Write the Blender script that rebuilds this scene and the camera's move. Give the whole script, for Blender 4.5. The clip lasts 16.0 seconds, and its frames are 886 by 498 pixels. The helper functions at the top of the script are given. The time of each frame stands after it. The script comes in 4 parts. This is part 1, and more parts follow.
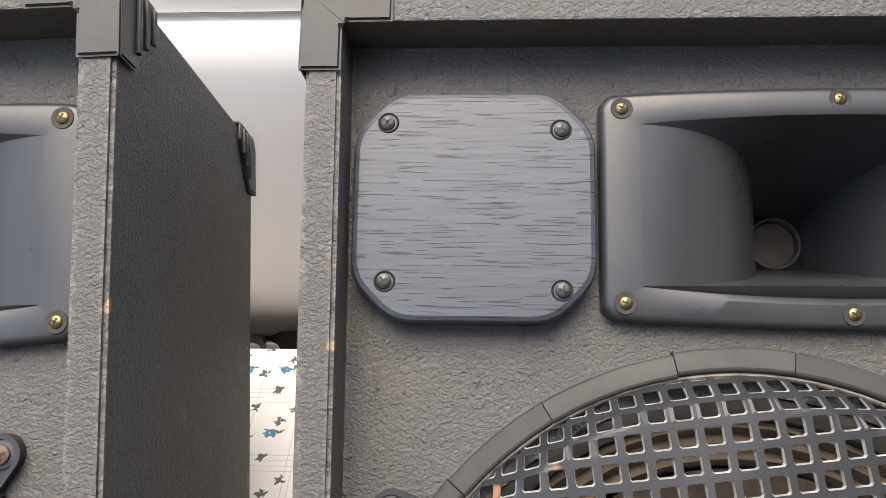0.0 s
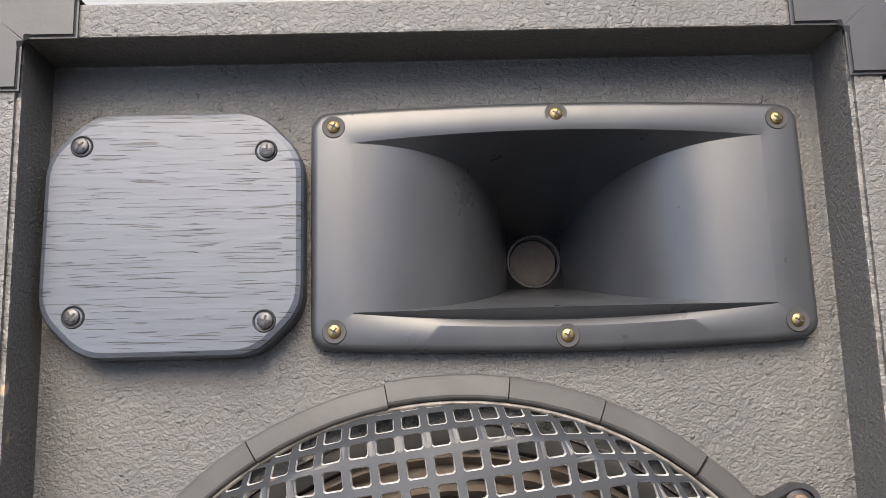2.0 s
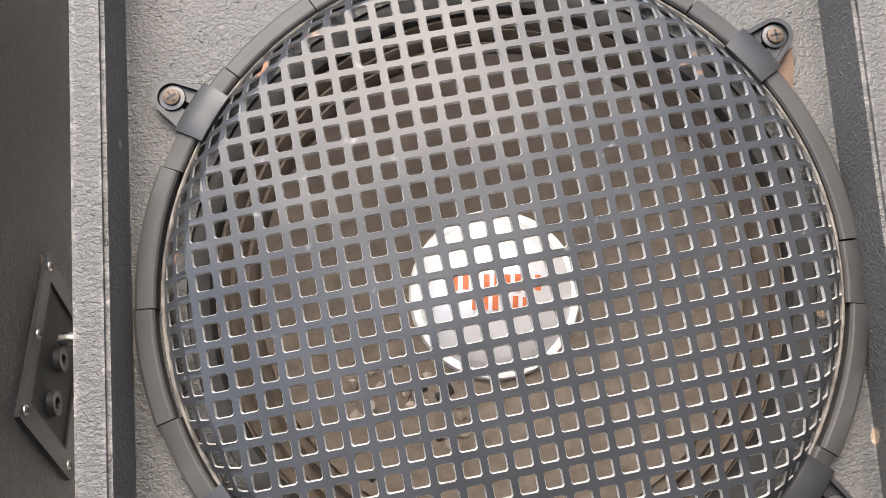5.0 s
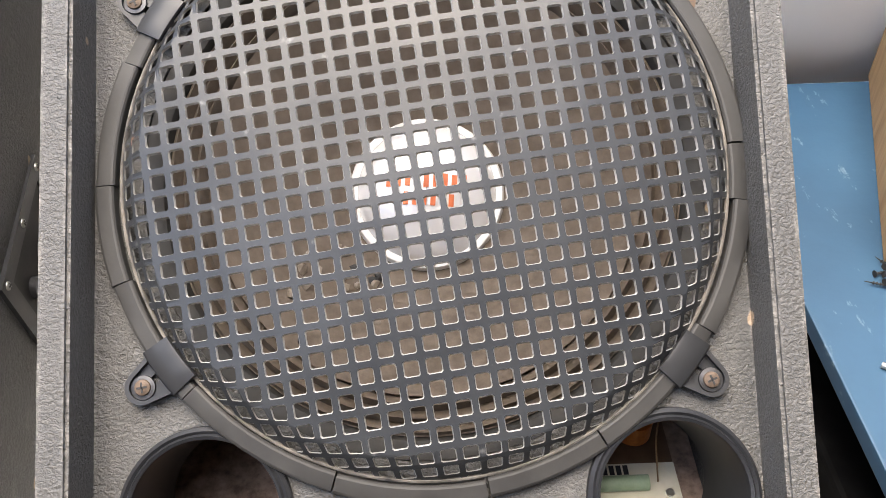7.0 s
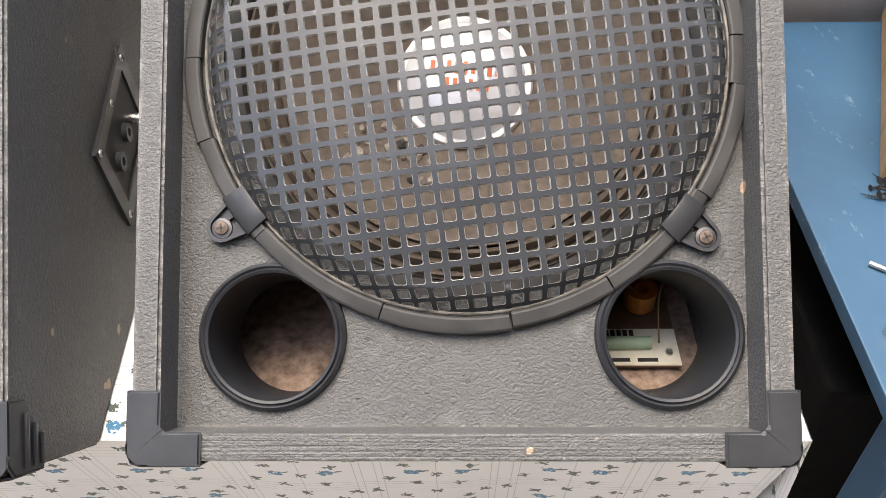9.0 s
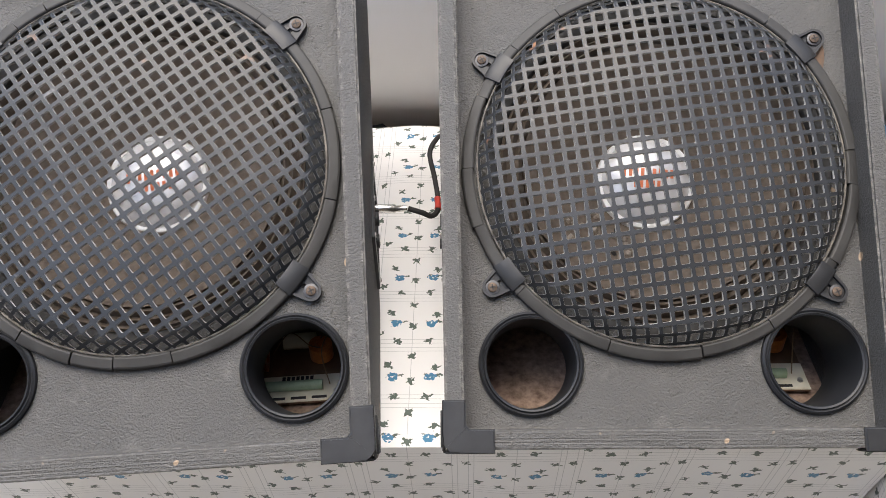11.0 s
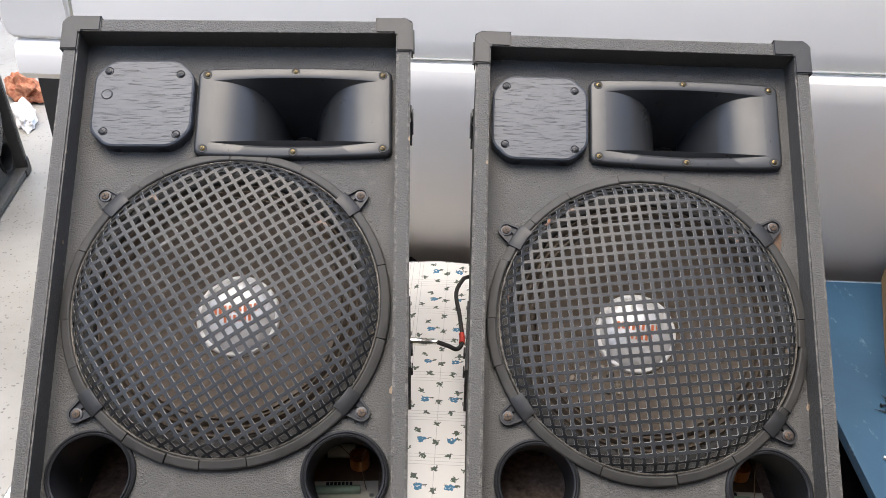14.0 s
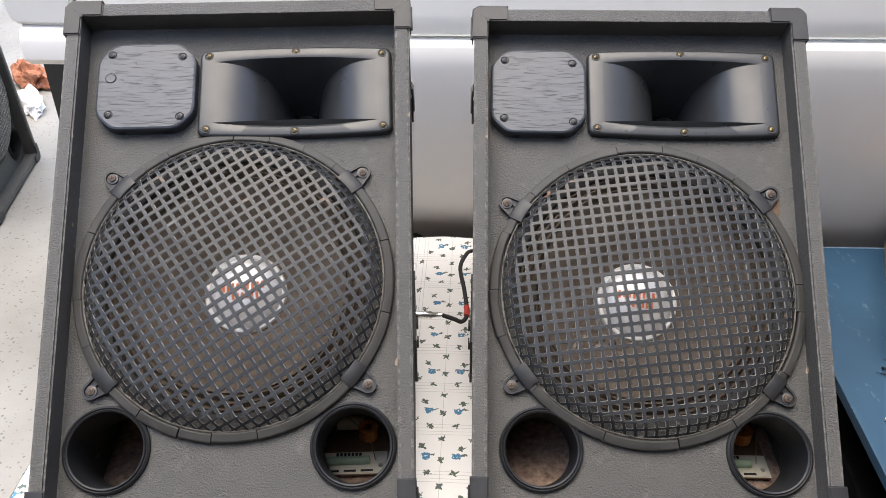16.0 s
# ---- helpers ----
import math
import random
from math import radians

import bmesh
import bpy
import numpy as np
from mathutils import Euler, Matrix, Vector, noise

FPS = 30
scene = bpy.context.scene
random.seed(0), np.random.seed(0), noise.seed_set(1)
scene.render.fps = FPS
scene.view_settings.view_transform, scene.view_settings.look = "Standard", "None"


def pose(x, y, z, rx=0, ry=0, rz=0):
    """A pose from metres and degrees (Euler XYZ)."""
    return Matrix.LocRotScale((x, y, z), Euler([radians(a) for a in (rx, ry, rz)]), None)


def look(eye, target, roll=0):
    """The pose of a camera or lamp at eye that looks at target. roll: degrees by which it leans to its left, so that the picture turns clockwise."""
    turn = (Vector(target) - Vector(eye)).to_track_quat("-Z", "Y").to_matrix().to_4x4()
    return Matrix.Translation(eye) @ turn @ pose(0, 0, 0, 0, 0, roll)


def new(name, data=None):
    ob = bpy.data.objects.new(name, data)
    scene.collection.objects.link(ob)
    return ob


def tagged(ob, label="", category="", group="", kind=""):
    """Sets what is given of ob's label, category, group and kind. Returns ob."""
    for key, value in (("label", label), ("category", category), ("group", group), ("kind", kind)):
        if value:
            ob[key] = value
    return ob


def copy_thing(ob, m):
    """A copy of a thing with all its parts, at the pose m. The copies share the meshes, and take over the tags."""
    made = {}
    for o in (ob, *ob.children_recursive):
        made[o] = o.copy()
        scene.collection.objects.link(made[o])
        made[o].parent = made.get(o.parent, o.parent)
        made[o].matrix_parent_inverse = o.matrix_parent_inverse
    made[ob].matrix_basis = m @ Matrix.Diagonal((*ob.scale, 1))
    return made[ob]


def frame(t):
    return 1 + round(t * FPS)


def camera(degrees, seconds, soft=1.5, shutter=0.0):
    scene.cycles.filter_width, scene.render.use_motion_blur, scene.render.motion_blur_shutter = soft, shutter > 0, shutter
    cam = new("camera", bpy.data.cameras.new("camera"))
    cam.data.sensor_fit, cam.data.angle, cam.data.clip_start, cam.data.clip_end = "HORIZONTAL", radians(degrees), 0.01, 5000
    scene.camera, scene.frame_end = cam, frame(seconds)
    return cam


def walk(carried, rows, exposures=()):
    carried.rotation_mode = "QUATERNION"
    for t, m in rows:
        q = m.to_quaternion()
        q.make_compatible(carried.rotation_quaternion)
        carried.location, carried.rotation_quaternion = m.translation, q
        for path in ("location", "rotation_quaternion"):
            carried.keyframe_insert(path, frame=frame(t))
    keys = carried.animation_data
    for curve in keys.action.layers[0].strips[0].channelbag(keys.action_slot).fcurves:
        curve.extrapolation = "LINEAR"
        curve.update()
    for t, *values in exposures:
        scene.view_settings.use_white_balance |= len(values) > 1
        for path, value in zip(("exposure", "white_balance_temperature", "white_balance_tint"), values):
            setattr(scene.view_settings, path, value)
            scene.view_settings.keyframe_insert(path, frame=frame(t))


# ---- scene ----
cam = camera(55.0, 16.0, soft=0.8)
# The camera's rows are given in the frame of the cabinets' fronts (y into the baffle);
# LEAN_BACK turns that frame so that the table top is level, 0.38 m over the floor.
LEAN_BACK = pose(0, 0, 0.38) @ pose(0, 0, 0, -49.5) @ pose(0, -0.5294, -0.757)
PATH = [
    (0, (0.0297, -0.0038, 1.1991), (-0.0878, 1.9641, 1.5359), 0.89),
    (0.5, (0.0965, 0.0096, 1.1957), (0.0222, 1.9761, 1.5525), -0.56),
    (1, (0.1294, 0.0187, 1.1965), (0.1235, 1.9835, 1.57), -1.93),
    (1.5, (0.1399, 0.0253, 1.204), (0.168, 1.9907, 1.5731), -2.29),
    (2, (0.1409, 0.0202, 1.207), (0.1861, 1.9842, 1.5818), -1.61),
    (2.5, (0.1353, 0.01, 1.2063), (0.2005, 1.9727, 1.5852), -1.13),
    (3, (0.1354, -0.0084, 1.1925), (0.2011, 1.9547, 1.5688), -0.77),
    (3.5, (0.1299, -0.0123, 1.1519), (0.2156, 1.9523, 1.5167), -1),
    (4, (0.1159, 0.0004, 1.1078), (0.2122, 1.976, 1.4039), -2.24),
    (4.5, (0.111, 0.005, 1.032), (0.186, 1.97, 1.367), -3.7),
    (5, (0.102, -0.014, 0.98), (0.186, 1.957, 1.283), -3.9),
    (5.2, (0.102, -0.027, 0.962), (0.172, 1.947, 1.253), -3.7),
    (7.3, (0.16, -0.065, 0.914), (0.179, 1.919, 1.163), -1.8),
    (7.5, (0.159, -0.067, 0.91), (0.179, 1.918, 1.151), -1.5),
    (8, (0.16, -0.082, 0.88), (0.163, 1.904, 1.119), -1.0),
    (8.5, (0.168, -0.099, 0.852), (0.155, 1.888, 1.083), -0.5),
    (9, (0.148, -0.14, 0.837), (0.113, 1.85, 1.03), -0.1),
    (9.5, (0.083, -0.205, 0.824), (0.035, 1.781, 1.055), 0.1),
    (10, (0.005, -0.268, 0.808), (-0.062, 1.716, 1.053), -0.5),
    (10.2, (-0.018, -0.291, 0.804), (-0.084, 1.69, 1.07), -0.6),
    (12.3, (-0.054, -0.503, 0.798), (-0.064, 1.437, 1.285), 0.4),
    (12.5, (-0.058, -0.516, 0.804), (-0.083, 1.423, 1.293), 0.9),
    (13, (-0.072, -0.545, 0.805), (-0.096, 1.387, 1.319), 1.5),
    (13.5, (-0.074, -0.571, 0.801), (-0.117, 1.351, 1.353), 2.2),
    (14, (-0.072, -0.589, 0.792), (-0.124, 1.318, 1.39), 2.7),
    (14.5, (-0.068, -0.597, 0.796), (-0.13, 1.309, 1.399), 2.8),
    (15, (-0.067, -0.601, 0.789), (-0.141, 1.306, 1.389), 2.8),
    (15.5, (-0.062, -0.602, 0.785), (-0.14, 1.319, 1.337), 2.1),
    (16, (-0.061, -0.604, 0.783), (-0.136, 1.319, 1.33), 1.6),
]
walk(cam, [(t, LEAN_BACK @ look(eye, target, roll)) for t, eye, target, roll in PATH],
     exposures=[(0.0, 2.46, 8210, 11), (0.5, 2.76, 8210, 11), (1.0, 2.91, 8210, 11), (3.0, 2.83, 8110, 11), (3.5, 2.60, 8090, 11), (4.5, 3.02, 7960, 11), (5.0, 3.08, 7820, 11), (7.5, 3.08, 7900, 11), (8.5, 3.02, 7900, 11), (9.0, 2.98, 7800, 11), (9.5, 2.96, 7700, 11),
                (10.0, 2.48, 7400, 10), (12.5, 2.23, 7520, 10), (13.5, 2.23, 7520, 10), (14.5, 2.00, 7520, 10), (16.0, 2.10, 7520, 10)])

# ---- world and light ----
world = bpy.data.worlds.new("sky")
scene.world = world
world.use_nodes = True
wn = world.node_tree
sky = wn.nodes.new("ShaderNodeTexSky")
sky.sky_type = 'NISHITA'
sky.sun_disc = False
sky.sun_elevation = radians(86)
sky.sun_rotation = radians(200)
wn.links.new(sky.outputs[0], wn.nodes["Background"].inputs[0])
wn.nodes["Background"].inputs[1].default_value = 0.15
sun_data = bpy.data.lights.new("sun", 'SUN')
sun_data.energy, sun_data.angle, sun_data.color = 1.15, radians(50), (1.0, 0.975, 0.94)
sun = new("sun", sun_data)
sun.matrix_world = look((-0.8, 0.4, 6.0), (0, 0.3, 0.5))

# ---- materials ----


class Mat:
    """A small builder of node materials."""

    def __init__(self, name, rough=0.6, metal=0.0, spec=0.5):
        self.m = bpy.data.materials.new(name)
        self.m.use_nodes = True
        self.t = self.m.node_tree
        self.b = self.t.nodes["Principled BSDF"]
        self.b.inputs["Roughness"].default_value = rough
        self.b.inputs["Metallic"].default_value = metal
        self.b.inputs["Specular IOR Level"].default_value = spec
        self.co = self.t.nodes.new("ShaderNodeTexCoord").outputs["Object"]

    def node(self, kind, **values):
        n = self.t.nodes.new(kind)
        for k, v in values.items():
            n.inputs[k].default_value = v
        return n

    def link(self, a, b):
        self.t.links.new(a, b)

    def scaled(self, s):
        n = self.node("ShaderNodeMapping", Scale=s)
        self.link(self.co, n.inputs[0])
        return n.outputs[0]

    def noise(self, scale, detail=4.0, rough=0.6, co=None, distort=0.0):
        n = self.node("ShaderNodeTexNoise", Scale=scale, Detail=detail, Roughness=rough, Distortion=distort)
        self.link(co or self.co, n.inputs["Vector"])
        return n.outputs[0]

    def ramp(self, fac, lo, hi, a=(0, 0, 0), b=(1, 1, 1)):
        n = self.node("ShaderNodeValToRGB")
        n.color_ramp.elements[0].position, n.color_ramp.elements[1].position = lo, hi
        n.color_ramp.elements[0].color, n.color_ramp.elements[1].color = (*a, 1), (*b, 1)
        self.link(fac, n.inputs[0])
        return n.outputs[0]

    def mix(self, fac, a, b):
        n = self.t.nodes.new("ShaderNodeMix")
        n.data_type = 'RGBA'
        for sock, v in ((n.inputs[0], fac), (n.inputs[6], a), (n.inputs[7], b)):
            if isinstance(v, tuple):
                sock.default_value = (*v, 1)
            elif isinstance(v, (int, float)):
                sock.default_value = v
            else:
                self.link(v, sock)
        return n.outputs[2]

    def math(self, op, a, b=0.0, c=0.0):
        n = self.t.nodes.new("ShaderNodeMath")
        n.operation = op
        for i, v in enumerate((a, b, c)):
            if isinstance(v, (int, float)):
                n.inputs[i].default_value = v
            else:
                self.link(v, n.inputs[i])
        return n.outputs[0]

    def color(self, v):
        if isinstance(v, tuple):
            self.b.inputs["Base Color"].default_value = (*v, 1)
        else:
            self.link(v, self.b.inputs["Base Color"])
        return self

    def rough(self, v):
        self.link(v, self.b.inputs["Roughness"])
        return self

    def bump(self, height, strength=0.3, distance=0.001):
        n = self.node("ShaderNodeBump", Strength=strength, Distance=distance)
        self.link(height, n.inputs["Height"])
        self.link(n.outputs[0], self.b.inputs["Normal"])
        return self


def speckled(name, a, b, scale, rough, metal=0.0, bump=0.0, dist=0.0005, spec=0.5):
    m = Mat(name, rough, metal, spec)
    big = m.ramp(m.noise(scale), 0.3, 0.7)
    m.color(m.mix(big, a, b))
    if bump:
        m.bump(m.noise(scale * 12, 3), bump, dist)
    return m.m


def wrinkle_paint(name="wrinkle_paint", ridges=0.0):
    """Thick wrinkled texture paint, chipped to bare wood in a few spots."""
    m = Mat(name, 0.62)
    big = m.ramp(m.noise(7, 5), 0.25, 0.75)
    base = m.mix(big, (0.055, 0.0545, 0.0525), (0.081, 0.079, 0.0755))
    dust = m.ramp(m.noise(45, 6), 0.6, 0.8)
    base = m.mix(m.math('MULTIPLY', dust, 0.5), base, (0.14, 0.135, 0.125))
    bev = m.node("ShaderNodeBevel", Radius=0.0035)
    bev.samples = 4
    geo = m.t.nodes.new("ShaderNodeNewGeometry")
    dot = m.t.nodes.new("ShaderNodeVectorMath")
    dot.operation = 'DOT_PRODUCT'
    m.link(bev.outputs[0], dot.inputs[0])
    m.link(geo.outputs["Normal"], dot.inputs[1])
    rub = m.math('MULTIPLY', m.ramp(dot.outputs["Value"], 0.90, 0.985, (1, 1, 1), (0, 0, 0)), m.ramp(m.noise(130, 5, 0.7), 0.46, 0.62))
    base = m.mix(m.math('MULTIPLY', rub, 0.5), base, (0.28, 0.265, 0.245))
    chips = m.ramp(m.noise(38, 2, 0.4), 0.745, 0.765)
    base = m.mix(chips, base, (0.30, 0.22, 0.15))
    m.color(base)
    flat = m.scaled((1.0, 1.0, 1.2))
    w1 = m.noise(390, 3, 0.55, flat, 0.6)
    w2 = m.noise(190, 3, 0.5, flat, 0.4)
    h = m.math('ADD', m.ramp(w1, 0.36, 0.62), m.math('MULTIPLY', w2, 0.8))
    crumbs = m.ramp(m.noise(210, 2, 0.5), 0.66, 0.74)
    h = m.math('ADD', h, m.math('MULTIPLY', crumbs, 1.6))
    if ridges:
        h = m.math('ADD', h, m.math('MULTIPLY', m.noise(1.0, 3, 0.5, m.scaled((5.0, 60.0, 420.0))), ridges))
    m.bump(h, 0.8, 0.0006)
    m.rough(m.ramp(w1, 0.3, 0.8, (0.5, 0.5, 0.5), (0.72, 0.72, 0.72)))
    return m.m


def veneer():
    """Dark painted oak veneer with open grain running across."""
    m = Mat("painted_veneer", 0.42)
    long = m.scaled((16.0, 60.0, 330.0))
    g = m.noise(1.0, 6, 0.65, long, 0.6)
    pores = m.ramp(m.noise(1.0, 2, 0.5, m.scaled((40.0, 60.0, 1250.0)), 0.35), 0.615, 0.645)
    base = m.mix(m.ramp(g, 0.3, 0.75), (0.031, 0.038, 0.050), (0.050, 0.059, 0.075))
    m.color(m.mix(pores, base, (0.006, 0.006, 0.007)))
    h = m.math('SUBTRACT', m.math('MULTIPLY', g, 0.5), pores)
    m.bump(h, 0.5, 0.0004)
    return m.m


def horn_plastic():
    m = Mat("horn_plastic", 0.34, 0.0, 0.42)
    smear = m.ramp(m.noise(14, 5, 0.6, m.scaled((1, 1, 0.4))), 0.35, 0.8)
    m.color(m.mix(smear, (0.022, 0.024, 0.027), (0.040, 0.043, 0.047)))
    m.rough(m.ramp(m.noise(30, 4), 0.3, 0.75, (0.27, 0.27, 0.27), (0.40, 0.40, 0.40)))
    m.bump(m.noise(900, 2), 0.04, 0.0001)
    return m.m


def grille_paint():
    m = Mat("grille_paint", 0.33, 0.0, 0.27)
    wear = m.ramp(m.noise(75, 5), 0.67, 0.78)
    rust = m.ramp(m.noise(23, 4), 0.70, 0.76)
    base = m.mix(m.ramp(m.noise(9, 4), 0.3, 0.7), (0.018, 0.020, 0.023), (0.034, 0.037, 0.041))
    base = m.mix(wear, base, (0.15, 0.15, 0.15))
    m.color(m.mix(rust, base, (0.24, 0.12, 0.07)))
    m.bump(m.noise(500, 3), 0.25, 0.0003)
    return m.m


def printed_cloth():
    """White oilcloth with a fine plaid and rows of small blue flowers and green sprigs."""
    m = Mat("printed_oilcloth", 0.38)
    uv = m.t.nodes.new("ShaderNodeUVMap").outputs[0]
    wob = m.node("ShaderNodeTexNoise", Scale=210.0, Detail=2.0)
    m.link(uv, wob.inputs["Vector"])
    mixv = m.t.nodes.new("ShaderNodeVectorMath")
    mixv.operation = 'MULTIPLY_ADD'
    m.link(wob.outputs["Color"], mixv.inputs[0])
    mixv.inputs[1].default_value = (0.011, 0.011, 0)
    m.link(uv, mixv.inputs[2])
    sep, raw = m.t.nodes.new("ShaderNodeSeparateXYZ"), m.t.nodes.new("ShaderNodeSeparateXYZ")
    m.link(mixv.outputs[0], sep.inputs[0])
    m.link(uv, raw.inputs[0])
    pu, pv = 0.116, 0.0865
    u = m.math('SUBTRACT', m.math('FLOORED_MODULO', sep.outputs[0], pu), 0.0055)
    v = m.math('SUBTRACT', m.math('FLOORED_MODULO', sep.outputs[1], pv), 0.0055)

    def spot(cx, cy, rx, ry, tilt=0.0):
        du, dv = m.math('SUBTRACT', u, cx), m.math('SUBTRACT', v, cy)
        c, s = math.cos(tilt), math.sin(tilt)
        a = m.math('ADD', m.math('MULTIPLY', du, c / rx), m.math('MULTIPLY', dv, s / rx))
        b = m.math('SUBTRACT', m.math('MULTIPLY', dv, c / ry), m.math('MULTIPLY', du, s / ry))
        d = m.math('ADD', m.math('MULTIPLY', a, a), m.math('MULTIPLY', b, b))
        return m.math('LESS_THAN', d, 1.0)

    def line(axis, at, half, period):
        q = m.math('FLOORED_MODULO', raw.outputs[axis], period)
        return m.math('LESS_THAN', m.math('ABSOLUTE', m.math('SUBTRACT', q, at)), half)

    base = (0.84, 0.84, 0.83)
    lines = None
    for axis, at, period in ((0, 0.006, pu), (0, 0.012, pu), (0, 0.104, pu), (0, 0.110, pu), (0, 0.0575, pu),
                             (1, 0.030, pv), (1, 0.036, pv), (1, 0.043, pv), (1, 0.049, pv)):
        one = line(axis, at, 0.00035, period)
        lines = one if lines is None else m.math('MAXIMUM', lines, one)
    col = m.mix(m.math('MULTIPLY', lines, 0.55), base, (0.30, 0.31, 0.32))
    sprigs = None
    for cx, cy, tilt in ((0.058, 0.070, 0.6), (0.040, 0.046, -0.5), (0.077, 0.046, 0.5), (0.058, 0.022, 0.9), (0.017, 0.058, 0.4), (0.100, 0.020, -0.4), (0.004, 0.024, 1.2), (0.030, 0.008, -0.9), (0.086, 0.004, 0.2)):
        for k, (rx, ry) in enumerate(((0.0042, 0.0016), (0.0032, 0.0022), (0.0036, 0.0015), (0.0026, 0.0018))):
            a = tilt + k * 1.45
            one = spot(cx + 0.0030 * math.cos(a), cy + 0.0030 * math.sin(a), rx, ry, a + 0.3)
            sprigs = one if sprigs is None else m.math('MAXIMUM', sprigs, one)
    col = m.mix(sprigs, col, (0.13, 0.15, 0.12))
    blooms = None
    for cx, cy in ((0.037, 0.076), (0.080, 0.076)):
        for k in range(5):
            a = 0.4 + 2 * math.pi * k / 5
            one = spot(cx + 0.0040 * math.cos(a), cy + 0.0036 * math.sin(a), 0.0029, 0.0025)
            blooms = one if blooms is None else m.math('MAXIMUM', blooms, one)
        for a in (0.3, 2.4):
            one = spot(cx + 0.0098 * math.cos(a), cy + 0.0098 * math.sin(a), 0.0046, 0.0017, a)
            sprigs = m.math('MAXIMUM', sprigs, one)
    col = m.mix(sprigs, col, (0.085, 0.115, 0.095))
    col = m.mix(blooms, col, (0.05, 0.21, 0.36))
    m.color(col)
    wave = m.node("ShaderNodeTexNoise", Scale=38.0, Detail=3.0)
    m.link(uv, wave.inputs["Vector"])
    m.bump(wave.outputs[0], 0.25, 0.004)
    return m.m


def terrazzo():
    m = Mat("terrazzo", 0.5)
    v = m.t.nodes.new("ShaderNodeTexVoronoi")
    v.inputs["Scale"].default_value = 95
    m.link(m.co, v.inputs["Vector"])
    chips = m.ramp(v.outputs["Distance"], 0.24, 0.31, (1, 1, 1), (0, 0, 0))
    dirt = m.ramp(m.noise(2.2, 6), 0.35, 0.7)
    base = m.mix(dirt, (0.29, 0.28, 0.26), (0.20, 0.19, 0.172))
    pick = m.ramp(m.noise(60, 2), 0.5, 0.56)
    m.color(m.mix(m.math('MULTIPLY', chips, pick), base, (0.13, 0.12, 0.11)))
    return m.m


def blue_paint():
    m = Mat("worn_blue_paint", 0.5)
    base = m.mix(m.ramp(m.noise(5, 6), 0.3, 0.7), (0.011, 0.049, 0.096), (0.020, 0.072, 0.132))
    scuff = m.ramp(m.noise(1.0, 5, 0.7, m.scaled((60, 22, 40))), 0.63, 0.74)
    m.color(m.mix(m.math('MULTIPLY', scuff, 0.6), base, (0.22, 0.31, 0.37)))
    m.bump(m.noise(140, 4), 0.25, 0.0006)
    return m.m


def raw_wood(name, a, b):
    m = Mat(name, 0.65)
    g = m.noise(1.0, 6, 0.6, m.scaled((70, 70, 8)), 0.8)
    m.color(m.mix(m.ramp(g, 0.3, 0.7), a, b))
    m.bump(g, 0.3, 0.0006)
    return m.m


def cone_paper():
    m = Mat("cone_paper", 0.8)
    fibre = m.ramp(m.noise(120, 6), 0.3, 0.75)
    m.color(m.mix(fibre, (0.095, 0.074, 0.057), (0.165, 0.130, 0.102)))
    m.bump(m.noise(260, 3), 0.4, 0.0006)
    return m.m


PAINT, PAINT_RIDGED, VENEER, HORN, GRILLE = wrinkle_paint(), wrinkle_paint("ridged_paint", 4.0), veneer(), horn_plastic(), grille_paint()
CLOTH, FLOOR_MAT, BLUE = printed_cloth(), terrazzo(), blue_paint()
CONE = cone_paper()
RIM_WORN = speckled("worn_grille_rim", (0.03, 0.029, 0.028), (0.22, 0.20, 0.175), 70, 0.55, 0.1, bump=0.3)
# Punched edges: wear plus light caught on the lips, both as paler colour.
EDGE_WORN_LIT = speckled("worn_punched_edge", (0.17, 0.17, 0.17), (0.50, 0.49, 0.47), 160, 0.4, 0.2)
RUBBER = speckled("trim_rubber", (0.026, 0.0255, 0.025), (0.043, 0.042, 0.040), 25, 0.62, bump=0.2, spec=0.35)
SURROUND = speckled("surround_foam", (0.03, 0.03, 0.03), (0.05, 0.048, 0.045), 40, 0.8)
CAP_PLASTIC = speckled("corner_plastic", (0.018, 0.019, 0.021), (0.030, 0.031, 0.033), 30, 0.42, bump=0.15, spec=0.3)
PORT_PLASTIC = speckled("port_plastic", (0.011, 0.012, 0.014), (0.022, 0.023, 0.026), 35, 0.45, spec=0.25)
BRASS = speckled("brass_plated_screw", (0.12, 0.085, 0.036), (0.24, 0.175, 0.08), 200, 0.35, 0.9)
DARK_STEEL = speckled("dark_steel_screw", (0.035, 0.035, 0.037), (0.085, 0.085, 0.088), 200, 0.45, 0.8)
STEEL = speckled("steel_screw", (0.35, 0.34, 0.32), (0.55, 0.54, 0.52), 200, 0.4, 0.9)
RUSTY = speckled("rusty_screw", (0.065, 0.044, 0.031), (0.14, 0.10, 0.075), 220, 0.7, 0.4)
DARK = speckled("slot_dark", (0.012, 0.012, 0.012), (0.02, 0.02, 0.02), 60, 0.7)
CHIPBOARD = speckled("bare_chipboard", (0.13, 0.08, 0.055), (0.42, 0.30, 0.23), 110, 0.75, bump=0.5)
CAP_SILVER = speckled("dust_cap_silver", (0.82, 0.82, 0.83), (0.86, 0.86, 0.87), 30, 0.27, 0.3)
RED_PRINT = speckled("red_print", (0.60, 0.13, 0.045), (0.70, 0.19, 0.07), 60, 0.5)
WHITE_PRINT = speckled("white_print", (0.78, 0.78, 0.77), (0.82, 0.82, 0.81), 60, 0.5)
CAR_PAINT = speckled("white_car_paint", (0.83, 0.81, 0.775), (0.87, 0.85, 0.815), 3, 0.45)
